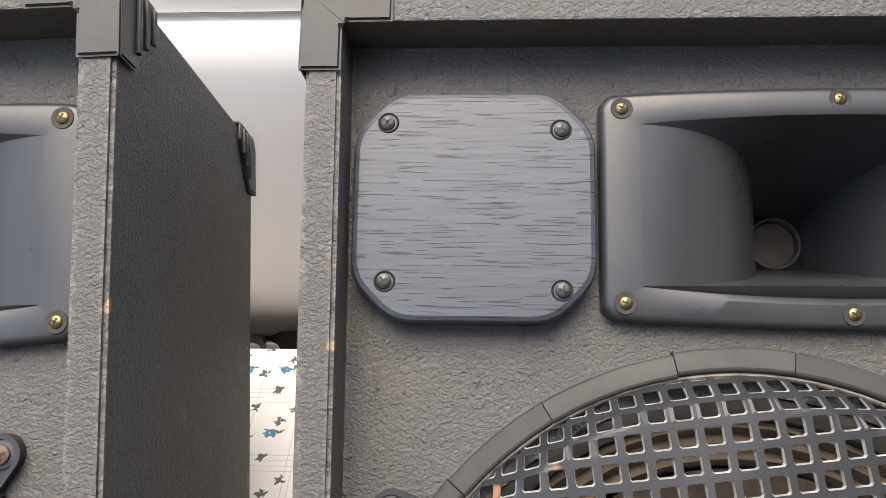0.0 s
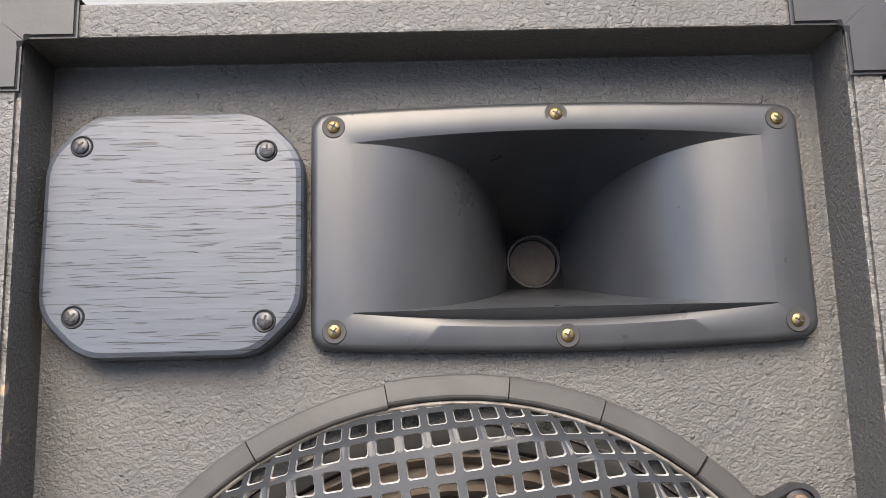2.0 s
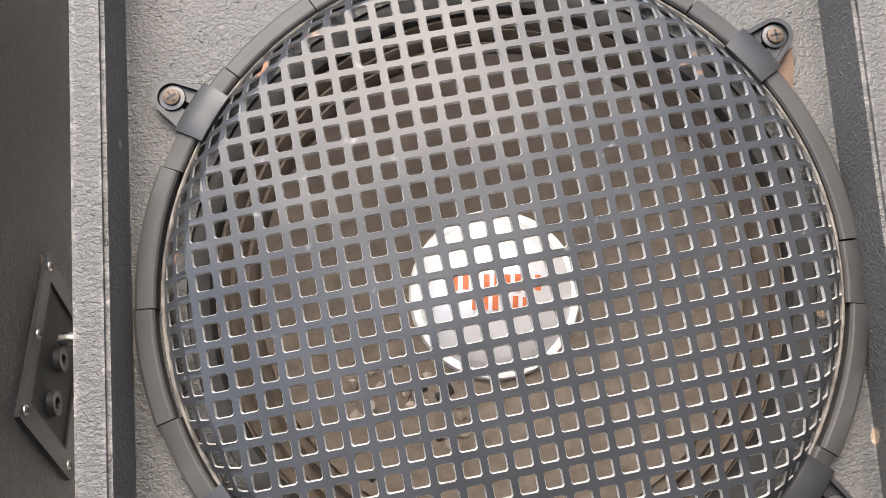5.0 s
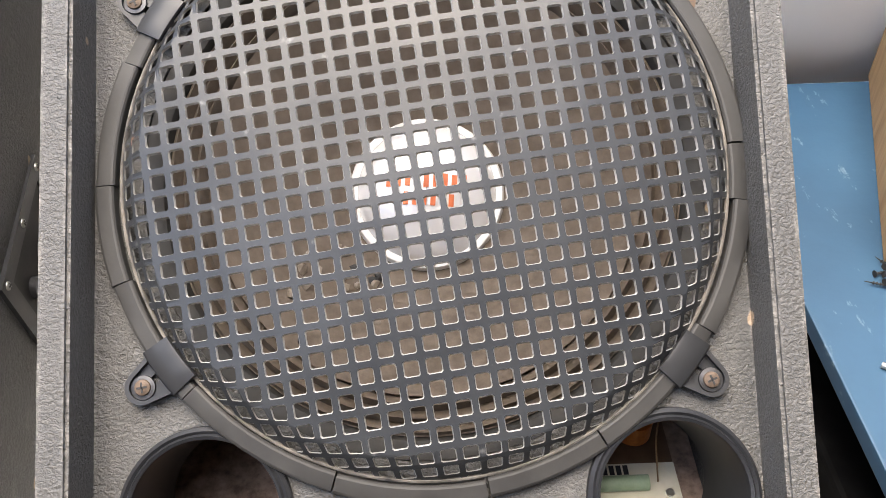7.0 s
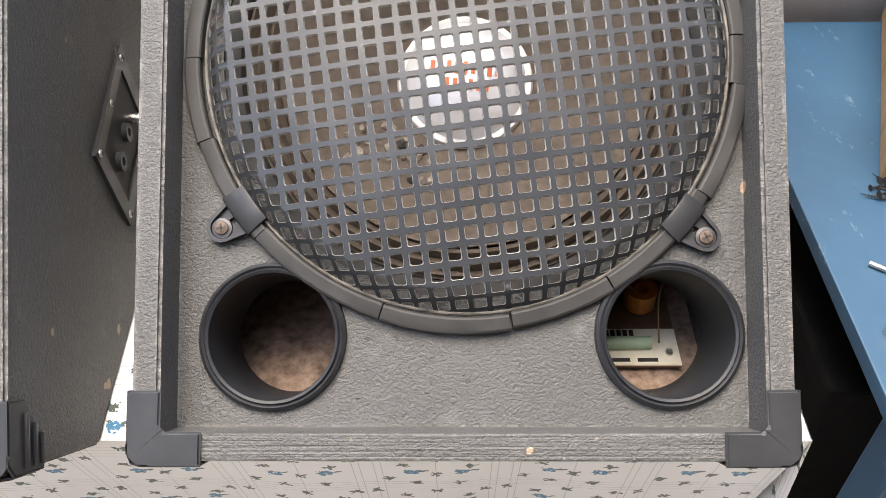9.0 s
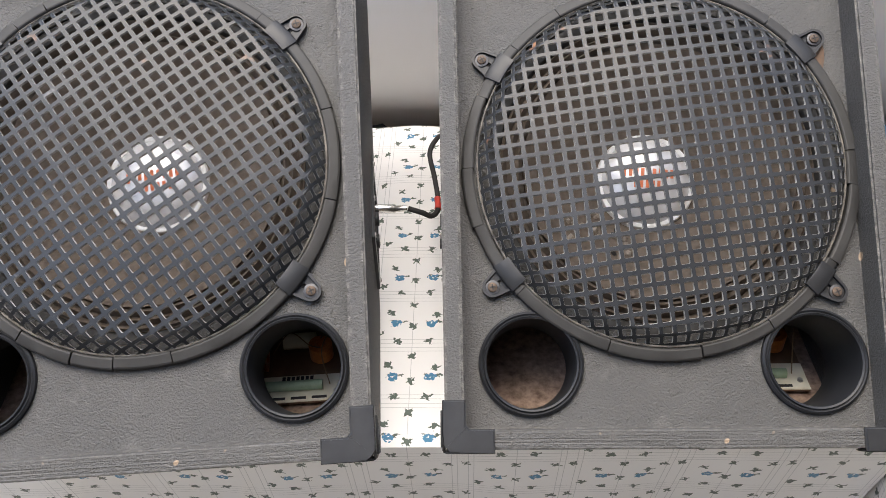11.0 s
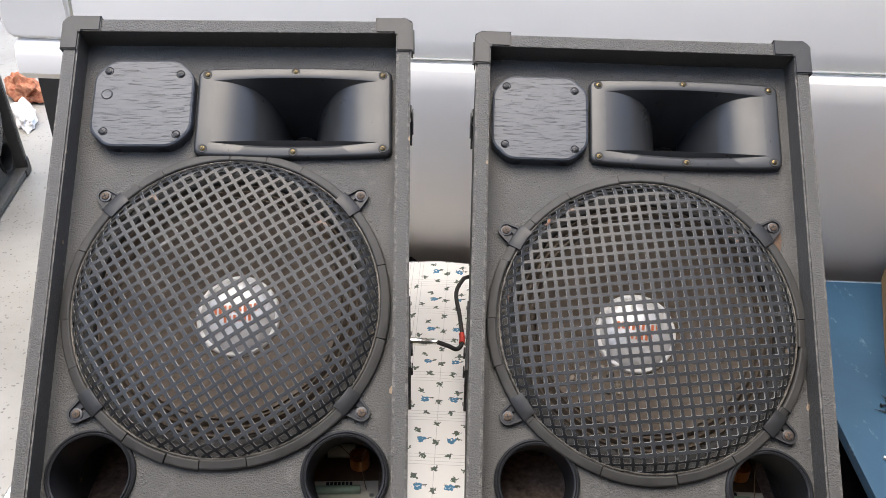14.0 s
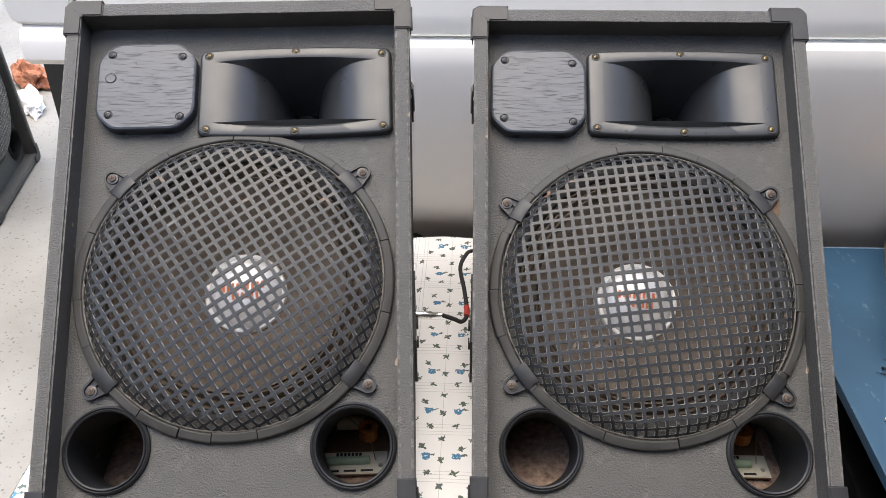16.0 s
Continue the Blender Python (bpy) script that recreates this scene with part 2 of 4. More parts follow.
CAR_PAINT.node_tree.nodes["Principled BSDF"].inputs["Coat Weight"].default_value = 0.06
FLAKE = speckled("glue_flake", (0.16, 0.13, 0.10), (0.32, 0.27, 0.22), 200, 0.4)
RUST_STAIN = speckled("rust_stain", (0.068, 0.048, 0.036), (0.125, 0.070, 0.040), 140, 0.8)
SCREEN = speckled("dust_screen", (0.020, 0.014, 0.010), (0.050, 0.035, 0.026), 160, 0.7, bump=0.4)
THROAT_EDGE = speckled("throat_edge", (0.03, 0.03, 0.032), (0.09, 0.088, 0.085), 90, 0.4)
WIRE_TAN = speckled("varnished_wire", (0.16, 0.09, 0.04), (0.28, 0.17, 0.08), 300, 0.4)
BLACK_RUBBER = speckled("tyre_rubber", (0.018, 0.018, 0.018), (0.03, 0.03, 0.03), 20, 0.75)
PCB = speckled("brown_circuit_board", (0.10, 0.055, 0.03), (0.16, 0.09, 0.05), 60, 0.5)
# Also used as painted shade in the horn throat.
BLACK_VINYL = speckled("black_vinyl", (0.004, 0.004, 0.0045), (0.008, 0.008, 0.008), 40, 0.9, spec=0.1)
CHROME = speckled("nickel_plug", (0.70, 0.68, 0.64), (0.80, 0.78, 0.74), 100, 0.22, 1.0)
RED_PLASTIC = speckled("red_plastic", (0.45, 0.03, 0.02), (0.55, 0.05, 0.03), 100, 0.45)
COPPER = speckled("enamelled_copper", (0.55, 0.17, 0.04), (0.70, 0.26, 0.07), 300, 0.35, 0.3)
RESISTOR = speckled("green_resistor", (0.24, 0.34, 0.22), (0.32, 0.42, 0.29), 150, 0.5)
CREAM = speckled("cream_board", (0.62, 0.58, 0.46), (0.70, 0.66, 0.54), 80, 0.55)
PLYWOOD = raw_wood("varnished_plywood", (0.26, 0.15, 0.07), (0.42, 0.27, 0.14))
WHITE_METAL = speckled("white_enamel", (0.66, 0.66, 0.65), (0.74, 0.74, 0.72), 12, 0.4)
PLASTIC_BAG = speckled("white_plastic_bag", (0.70, 0.70, 0.72), (0.82, 0.82, 0.82), 30, 0.35)
ORANGE_CLOTH = speckled("orange_cloth", (0.28, 0.07, 0.035), (0.50, 0.24, 0.14), 60, 0.85, bump=0.4)
# Dark warm tone keeps the bounce off the unseen walls dim and warm.
PLASTER = speckled("plain_plaster", (0.19, 0.135, 0.09), (0.25, 0.18, 0.12), 3, 0.85, bump=0.2, dist=0.002)
GLASS_DARK = speckled("tinted_window", (0.015, 0.016, 0.018), (0.02, 0.021, 0.023), 3, 0.06)

# ---- mesh helpers ----


def part(name, bm, material, parent, label="", smooth=False):
    me = bpy.data.meshes.new(name)
    bmesh.ops.recalc_face_normals(bm, faces=bm.faces)
    if smooth:
        for e in bm.edges:
            e.smooth = len(e.link_faces) < 2 or e.calc_face_angle(0) < (0.75 if smooth is True else smooth)
    bm.to_mesh(me)
    bm.free()
    for mat in (material if isinstance(material, (list, tuple)) else [material]):
        me.materials.append(mat)
    if smooth:
        for p in me.polygons:
            p.use_smooth = True
    ob = new(name, me)
    ob.parent = parent
    if label:
        tagged(ob, label)
    return ob


def thing(name, m, label, category, group="", kind=""):
    ob = new(name)
    ob.empty_display_size = 0.05
    ob.matrix_world = m
    return tagged(ob, label, category, group, kind)


def share(ob, name, m, parent):
    o = new(name, ob.data)
    o.parent = parent
    o.matrix_local = m
    return o


def box(bm, a, b, bevel=0.0, m=None, segments=2):
    lo, hi = Vector(a), Vector(b)
    r = bmesh.ops.create_cube(bm, size=1.0, matrix=Matrix.Translation((lo + hi) / 2) @ Matrix.Diagonal((*(hi - lo), 1)))
    if bevel:
        edges = list({e for v in r["verts"] for e in v.link_edges})
        out = bmesh.ops.bevel(bm, geom=edges, offset=bevel, segments=segments, affect='EDGES', profile=0.6)
        vs = list({v for f in out["faces"] for v in f.verts} | {v for v in r["verts"] if v.is_valid})
    else:
        vs = r["verts"]
    if m is not None:
        seen = set()
        stack = [v for v in vs if v.is_valid]
        while stack:
            v = stack.pop()
            if v in seen:
                continue
            seen.add(v)
            stack += [e.other_vert(v) for e in v.link_edges]
        bmesh.ops.transform(bm, matrix=m, verts=list(seen))
    return bm


def cyl(bm, r1, r2, depth, m, segments=24, caps=True):
    bmesh.ops.create_cone(bm, cap_ends=caps, segments=segments, radius1=r1, radius2=r2, depth=depth, matrix=m)
    return bm


def lathe(bm, profile, m=None, segments=64, closed=False):
    """Turns (radius, depth) pairs about the local y axis."""
    rings = []
    for r, y in profile:
        rings.append([bm.verts.new((r * math.cos(2 * math.pi * k / segments), y, r * math.sin(2 * math.pi * k / segments))) for k in range(segments)])
    pairs = list(zip(rings, rings[1:])) + ([(rings[-1], rings[0])] if closed else [])
    for a, b in pairs:
        for k in range(segments):
            j = (k + 1) % segments
            bm.faces.new((a[k], a[j], b[j], b[k]))
    if m is not None:
        bmesh.ops.transform(bm, matrix=m, verts=[v for ring in rings for v in ring])
    return rings


def sheet(bm, outline, holes, y0, y1):
    """A board in the x-z plane from y0 to y1, with holes through it."""
    edges = []
    for loop in [outline, *holes]:
        vs = [bm.verts.new((x, y0, z)) for x, z in loop]
        edges += [bm.edges.new((a, b)) for a, b in zip(vs, vs[1:] + vs[:1])]
    fill = bmesh.ops.triangle_fill(bm, edges=edges, use_beauty=True)
    faces = [g for g in fill["geom"] if isinstance(g, bmesh.types.BMFace)]
    ext = bmesh.ops.extrude_face_region(bm, geom=faces)
    vs = [g for g in ext["geom"] if isinstance(g, bmesh.types.BMVert)]
    bmesh.ops.translate(bm, verts=vs, vec=(0, y1 - y0, 0))
    return bm


def circle(cx, cz, r, n=48):
    return [(cx + r * math.cos(2 * math.pi * k / n), cz + r * math.sin(2 * math.pi * k / n)) for k in range(n)]


def tube(name, points, radius, material, parent, label=""):
    """A round cable along a smooth curve, as a mesh."""
    pts = [Vector(p) for p in points]
    path = []
    for i in range(len(pts) - 1):
        p0, p1, p2, p3 = pts[max(i - 1, 0)], pts[i], pts[i + 1], pts[min(i + 2, len(pts) - 1)]
        for k in range(8):
            s = k / 8
            path.append(0.5 * (2 * p1 + (p2 - p0) * s + (2 * p0 - 5 * p1 + 4 * p2 - p3) * s * s + (3 * p1 - p0 - 3 * p2 + p3) * s ** 3))
    path.append(pts[-1])
    bm = bmesh.new()
    rings = []
    for i, p in enumerate(path):
        d = (path[min(i + 1, len(path) - 1)] - path[max(i - 1, 0)]).normalized()
        q = d.to_track_quat('Z', 'Y')
        rings.append([bm.verts.new(p + q @ Vector((radius * math.cos(a), radius * math.sin(a), 0))) for a in [2 * math.pi * k / 10 for k in range(10)]])
    for a, b in zip(rings, rings[1:]):
        for k in range(10):
            bm.faces.new((a[k], a[(k + 1) % 10], b[(k + 1) % 10], b[k]))
    bm.faces.new(rings[0])
    bm.faces.new(rings[-1][::-1])
    return part(name, bm, material, parent, label, smooth=True)

# ---- structure: floor and plain unseen walls that close the place and block low sky ----


def slab(name, a, b, material, label, category):
    bm = bmesh.new()
    box(bm, a, b)
    return tagged(part(name, bm, material, None), label, category, kind="structure")


slab("floor", (-30, -30, -0.1), (30, 30, 0), FLOOR_MAT, "pale speckled terrazzo floor with dust and stains", "floor")
slab("wall_south", (-4, -2.4, 0), (4, -2.2, 2.30), PLASTER, "plain grey plastered wall behind the viewer, unseen, added to block low sky", "wall")
slab("wall_west", (-4.2, -2.6, 0), (-4, 6, 2.9), PLASTER, "plain grey plastered wall along the yard, unseen, added to block low sky", "wall")
slab("wall_east", (4, -2.6, 0), (4.2, 6, 2.295), PLASTER, "plain grey plastered wall along the yard, unseen, added to block low sky", "wall")



def shade_roof():
    """A plain unseen sheet roof over the corner of the yard, on the walls to the south and east; added to block sky."""
    bm = bmesh.new()
    # The open edge follows where reflections in the grilles turn dark.
    low = [bm.verts.new(p) for p in ((-1.24, -2.4, 2.30), (4.2, -2.4, 2.30), (4.2, 2.39, 2.30))]
    bm.faces.new(low)
    ext = bmesh.ops.extrude_face_region(bm, geom=bm.faces[:])
    bmesh.ops.translate(bm, verts=[g for g in ext["geom"] if isinstance(g, bmesh.types.BMVert)], vec=(0, 0, 0.05))
    tagged(part("ceiling", bm, PLASTER, None), "plain sheet roof over one corner of the yard, unseen, added to block sky", "roof", kind="structure")


shade_roof()

# ---- the loudspeakers ----
HIGH, WALL, FRONT = 0.651, 0.018, 0.036


def layout(half, toe, back, ring, horn_at, plate_at, port_at):
    """Sets where the fittings of the next hand-built cabinet sit."""
    global HALF, TOE, BACK, KNEE, RING, HORN_AT, PLATE_AT, PORTS
    HALF, TOE, BACK = half, toe, back                      # depth of the cut-off foot and of the box
    KNEE = (back - toe) / 0.8542               # height at which the slanted foot meets the back
    RING, HORN_AT, PLATE_AT = (Vector((x, 0, z)) for x, z in (ring, horn_at, plate_at))
    PORTS = port_at



def flare_out(x, z):
    """The boxes are a little wider at the top than at the foot."""
    return x * (1 + 0.0175 * (z / 0.325 - 1))


def shell_part(name, bm, material, spk, label=""):
    for v in bm.verts:
        v.co.x = flare_out(v.co.x, v.co.z)
    return part(name, bm, material, spk, label)


def screw_mesh(parent, name, material, m, r=0.0042):
    bm = bmesh.new()
    lathe(bm, [(0.0001, -0.0012), (r * 0.6, -0.0011), (r * 0.93, -0.0004), (r, 0.0006), (r, 0.002)], segments=16)
    ob = part(name, bm, material, parent, smooth=True)
    ob.matrix_basis = m
    bm = bmesh.new()
    for a in (0.5, 0.5 + math.pi / 2):
        box(bm, (-r * 0.62, -0.0015, -r * 0.12), (r * 0.62, -0.0008, r * 0.12), m=Matrix.Rotation(a, 4, 'Y'))
    part("cross_slot", bm, DARK, ob)
    return ob


def copy_screw(ob, parent, m):
    o = share(ob, ob.name.split(".")[0], m, parent)
    for c in ob.children:
        share(c, c.name.split(".")[0], Matrix(), o)
    return o


def cabinet_shell(spk):
    prof = [(0, 0), (TOE, 0), (BACK, KNEE), (BACK, HIGH), (0, HIGH)]
    for s in (-1, 1):
        bm = bmesh.new()
        x0, x1 = s * HALF, s * (HALF - WALL)
        outer = [bm.verts.new((x0, y, z)) for y, z in prof]
        inner = [bm.verts.new((x1, y, z)) for y, z in prof]
        bm.faces.new(outer)
        bm.faces.new(inner)
        for k in range(5):
            bm.faces.new((outer[k], outer[(k + 1) % 5], inner[(k + 1) % 5], inner[k]))
        bmesh.ops.recalc_face_normals(bm, faces=bm.faces)
        bmesh.ops.bevel(bm, geom=[e for e in bm.edges if all(abs(v.co.x) > HALF - 0.001 for v in e.verts) or all(v.co.y < 0.001 for v in e.verts)],
                        offset=0.0022, segments=2, affect='EDGES')
        shell_part("side_panel", bm, PAINT, spk)
    inner = HALF - WALL
    bm = bmesh.new()
    box(bm, (-inner, 0.0005, HIGH - WALL), (inner, BACK, HIGH - 0.0005), 0.0015)
    shell_part("top_panel", bm, PAINT, spk)
    bm = bmesh.new()
    box(bm, (-inner, 0.0005, 0.0005), (inner, TOE - 0.006, WALL), 0.0015)
    shell_part("bottom_panel", bm, PAINT_RIDGED, spk)
    bm = bmesh.new()
    box(bm, (-inner, BACK - WALL, KNEE), (inner, BACK - 0.0008, HIGH - WALL))
    shell_part("back_panel", bm, CHIPBOARD, spk)
    bm = bmesh.new()
    d = Vector((0, BACK - TOE, KNEE)).normalized() * WALL
    quad = [(TOE - 0.001, 0.0005), (BACK - 0.0015, KNEE)]
    vs = []
    for x in (-inner, inner):
        for (y, z) in quad:
            vs.append(bm.verts.new((x, y - 0.0006, z + 0.0006)))
            vs.append(bm.verts.new((x, y - d.z, z + d.y)))
    for f in ((0, 1, 3, 2), (4, 6, 7, 5), (0, 4, 5, 1), (2, 3, 7, 6), (0, 2, 6, 4), (1, 5, 7, 3)):
        bm.faces.new([vs[i] for i in f])
    shell_part("slanted_back_panel", bm, CHIPBOARD, spk)
    bm = bmesh.new()
    z0, z1, x1 = WALL, HIGH - WALL, inner
    horn_hole = [(HORN_AT.x + sx * 0.112, HORN_AT.z + sz * 0.054) for sx, sz in ((-1, -1), (1, -1), (1, 1), (-1, 1))]
    sheet(bm, [(-x1, z0), (x1, z0), (x1, z1), (-x1, z1)],
          [horn_hole, circle(RING.x, RING.z, 0.171, 64)] + [circle(px, pz, 0.0482) for px, pz in PORTS], FRONT, FRONT + 0.016)
    shell_part("baffle", bm, PAINT, spk)


def horn(spk):
    c = HORN_AT
    w, h, bow, front = 0.1245, 0.0600, 0.0035, 0.0255
    mw, mh, deep, throat = 0.1035, 0.0430, 0.114, 0.0170

    def top(x):
        return h + bow * (1 - (x / w) ** 2)

    def mouth(x):
        return mh + 0.0050 * (1 - (x / mw) ** 2)

    def depth(x):
        r = max(abs(x), throat)
        s = 1 - math.log(r / throat) / math.log(mw / throat)
        return deep * s * (0.12 + 0.88 * s)

    def half(x):
        s = depth(x) / deep
        return mh + (throat - mh) * s ** 0.85

    bm = bmesh.new()
    xs = [throat + (mw - throat) * (i / 34) ** 1.3 for i in range(35)]
    allx = [-x for x in reversed(xs)] + [-throat * 0.5, 0.0, throat * 0.5] + xs
    us = [x / mw for x in allx]
    n = len(us) - 1
    # flange: front sheet round the mouth, with a rolled outer edge
    for s in (-1, 1):
        prev = None
        for i in range(n + 1):
            x = w * us[i]
            xm = mw * us[i]
            f = 1 - 0.028 * us[i] ** 24
            lip = mouth(xm) - (mh - 0.0005 if s < 0 else mouth(xm))
            row = [bm.verts.new((c.x + xm, front - 0.75 * lip, c.z + s * (mouth(xm) - lip))),
                   bm.verts.new((c.x + xm, front - 0.60 * lip, c.z + s * (mouth(xm) - 0.80 * lip))),
                   bm.verts.new((c.x + xm, front + 0.35 * lip, c.z + s * mouth(xm))),
                   bm.verts.new((c.x + xm + 0.005 * us[i] ** 9, front - (0.0009 - 0.0007 * us[i] ** 8 if s > 0 else 0.0002), c.z + s * (mouth(xm) + 0.0035))),
                   bm.verts.new((c.x + f * x * 0.965, front, c.z + s * f * (top(x) - 0.0035))),
                   bm.verts.new((c.x + f * x * 0.975, front + 0.0003, c.z + s * f * (top(x) - 0.0024))),
                   bm.verts.new((c.x + f * x * 0.984, front + 0.0009, c.z + s * f * (top(x) - 0.0014))),
                   bm.verts.new((c.x + f * x * 0.991, front + 0.0018, c.z + s * f * (top(x) - 0.0007))),
                   bm.verts.new((c.x + f * x * 0.997, front + 0.0034, c.z + s * f * (top(x) - 0.0002))),
                   bm.verts.new((c.x + f * x, front + 0.006, c.z + s * f * top(x))),
                   bm.verts.new((c.x + f * x, FRONT + 0.001, c.z + s * f * top(x)))]
            if prev:
                for a in range(10):
                    bm.faces.new((prev[a], row[a], row[a + 1], prev[a + 1]))
            prev = row
    # flange sides
    for s in (-1, 1):
        prev = None
        for k in range(21):
            v = -1 + k / 10
            f = 1 - 0.028 * v ** 24
            row = [bm.verts.new((c.x + s * mw, front, c.z + v * mh)),
                   bm.verts.new((c.x + s * (mw + 0.005), front - 0.0002, c.z + v * (mh + 0.0035))),
                   bm.verts.new((c.x + s * f * w * 0.965, front, c.z + v * f * (h - 0.0035))),
                   bm.verts.new((c.x + s * f * w * 0.975, front + 0.0003, c.z + v * f * (h - 0.0024))),
                   bm.verts.new((c.x + s * f * w * 0.984, front + 0.0009, c.z + v * f * (h - 0.0014))),
                   bm.verts.new((c.x + s * f * w * 0.991, front + 0.0018, c.z + v * f * (h - 0.0007))),
                   bm.verts.new((c.x + s * f * w * 0.997, front + 0.0034, c.z + v * f * (h - 0.0002))),
                   bm.verts.new((c.x + s * f * w, front + 0.006, c.z + v * f * h)),
                   bm.verts.new((c.x + s * f * w, FRONT + 0.001, c.z + v * f * h))]
            if prev:
                for a in range(8):
                    bm.faces.new((prev[a], row[a], row[a + 1], prev[a + 1]))
            prev = row
    # flared walls, roof and floor of the horn
    for s in (-1, 1):
        prev = None
        for x in xs:
            row = [bm.verts.new((c.x + s * x, front + depth(x), c.z + half(x) * v)) for v in (-1, -0.75, -0.5, -0.25, 0, 0.25, 0.5, 0.75, 1)]
            if prev:
                for a in range(8):
                    bm.faces.new((prev[a], row[a], row[a + 1], prev[a + 1]))
            prev = row
    for s in (-1, 1):
        prev = None
        for x in allx:
            edge = mouth(x) if s > 0 else mh - 0.0005
            row = [bm.verts.new((c.x + x, front + depth(x) * q - (0.75 * (mouth(x) - edge) if q == 0 else 0), c.z + s * (edge + (half(x) - edge) * q))) for q in (0, 0.15, 0.4, 0.7, 1)]
            if prev:
                for a in range(4):
                    bm.faces.new((prev[a], row[a], row[a + 1], prev[a + 1]))
            prev = row
    bmesh.ops.remove_doubles(bm, verts=bm.verts, dist=0.00015)
    part("horn_body", bm, HORN, spk, "black moulded plastic horn with a wide mouth", smooth=0.42)
    # Near-black filler in the square corners, standing in for deep throat shade.
    bm = bmesh.new()
    y = front + deep
    lathe(bm, [(throat * 1.45, 0.0004), (throat * 0.99, 0.0)], pose(c.x, y, c.z), 32)
    part("throat_plate", bm, BLACK_VINYL, spk)
    bm = bmesh.new()
    lathe(bm, [(throat * 0.99, 0.0), (throat * 0.97, -0.0010), (throat * 0.93, -0.0012), (throat * 0.90, -0.0004), (throat * 0.89, 0.01)], pose(c.x, y, c.z), 32)
    part("throat_ring", bm, THROAT_EDGE, spk, "paler edge of the throat", smooth=True)
    bm = bmesh.new()
    lathe(bm, [(0.0002, 0.004), (throat * 0.6, 0.0046), (throat * 0.85, 0.005)], pose(c.x, y, c.z), 24)
    part("driver_screen", bm, SCREEN, spk, "brown dust screen in the throat", smooth=True)
    first = None
    for sx, sz in ((-1, 1), (0, 1.09), (1, 1), (-1, -1), (0, -1.09), (1, -1)):
        m = pose(c.x + sx * 0.1125, front - 0.0008, c.z + sz * 0.0515)
        if first is None:
            first = screw_mesh(spk, "horn_screw", BRASS, m, 0.0034)
        else:
            copy_screw(first, spk, m)
        # Flat dark ring laid on the flange as the shade of a recess.
        bm = bmesh.new()
        lathe(bm, [(0.0030, 0.0003), (0.0056, 0.0001), (0.0060, 0.0010)], m, 20)
        part("screw_recess", bm, DARK, spk, smooth=True)


def cover_plate(spk):
    w, h, cut, y0, y1 = 0.0630, 0.0605, 0.0215, 0.019, FRONT + 0.0005
    pts = [(-w + cut, -h), (w - cut, -h), (w, -h + cut), (w, h - cut), (w - cut, h), (-w + cut, h), (-w, h - cut), (-w, -h + cut)]
    def rounded(points, r, steps=5):
        out = []
        for k, p in enumerate(points):
            p, a, b = Vector(p), Vector(points[k - 1]), Vector(points[(k + 1) % len(points)])
            p0, p1 = p + (a - p).normalized() * r, p + (b - p).normalized() * r
            for q in range(steps + 1):
                t = q / steps
                out.append((1 - t) ** 2 * p0 + 2 * t * (1 - t) * p + t * t * p1)
        return out

    edge = rounded(pts, 0.0105)
    bm = bmesh.new()
    loops = []
    for inset, y in ((0, y1), (0, y0 + 0.0032), (0.0010, y0 + 0.0010), (0.0032, y0)):
        loops.append([bm.verts.new((p.x * (1 - inset / w), y, p.y * (1 - inset / h))) for p in edge])
    for a, b in zip(loops, loops[1:]):
        for k in range(len(edge)):
            bm.faces.new((a[k], a[(k + 1) % len(edge)], b[(k + 1) % len(edge)], b[k]))
    bm.faces.new(loops[-1])
    ob = part("cover_plate", bm, VENEER, spk, "dark painted oak veneer plate with open grain")
    ob.matrix_basis = pose(*PLATE_AT)
    first = None
    for sx in (-1, 1):
        for sz in (-1, 1):
            m = pose(PLATE_AT.x + sx * 0.0455, y0 - 0.0008, PLATE_AT.z + sz * 0.042 - sx * 0.002, 0, 25 * sx + 40 * sz)
            if first is None:
                first = screw_mesh(spk, "plate_screw", DARK_STEEL, m, 0.0040)
            else:
                copy_screw(first, spk, m)
            bm = bmesh.new()
            lathe(bm, [(0.0043, 0.0003), (0.0052, -0.0004), (0.0060, 0.0008)], pose(PLATE_AT.x + sx * 0.045, y0 - 0.0003, PLATE_AT.z + sz * 0.042 - sx * 0.002), 20)
            part("screw_cup", bm, CAP_PLASTIC, spk, smooth=True)


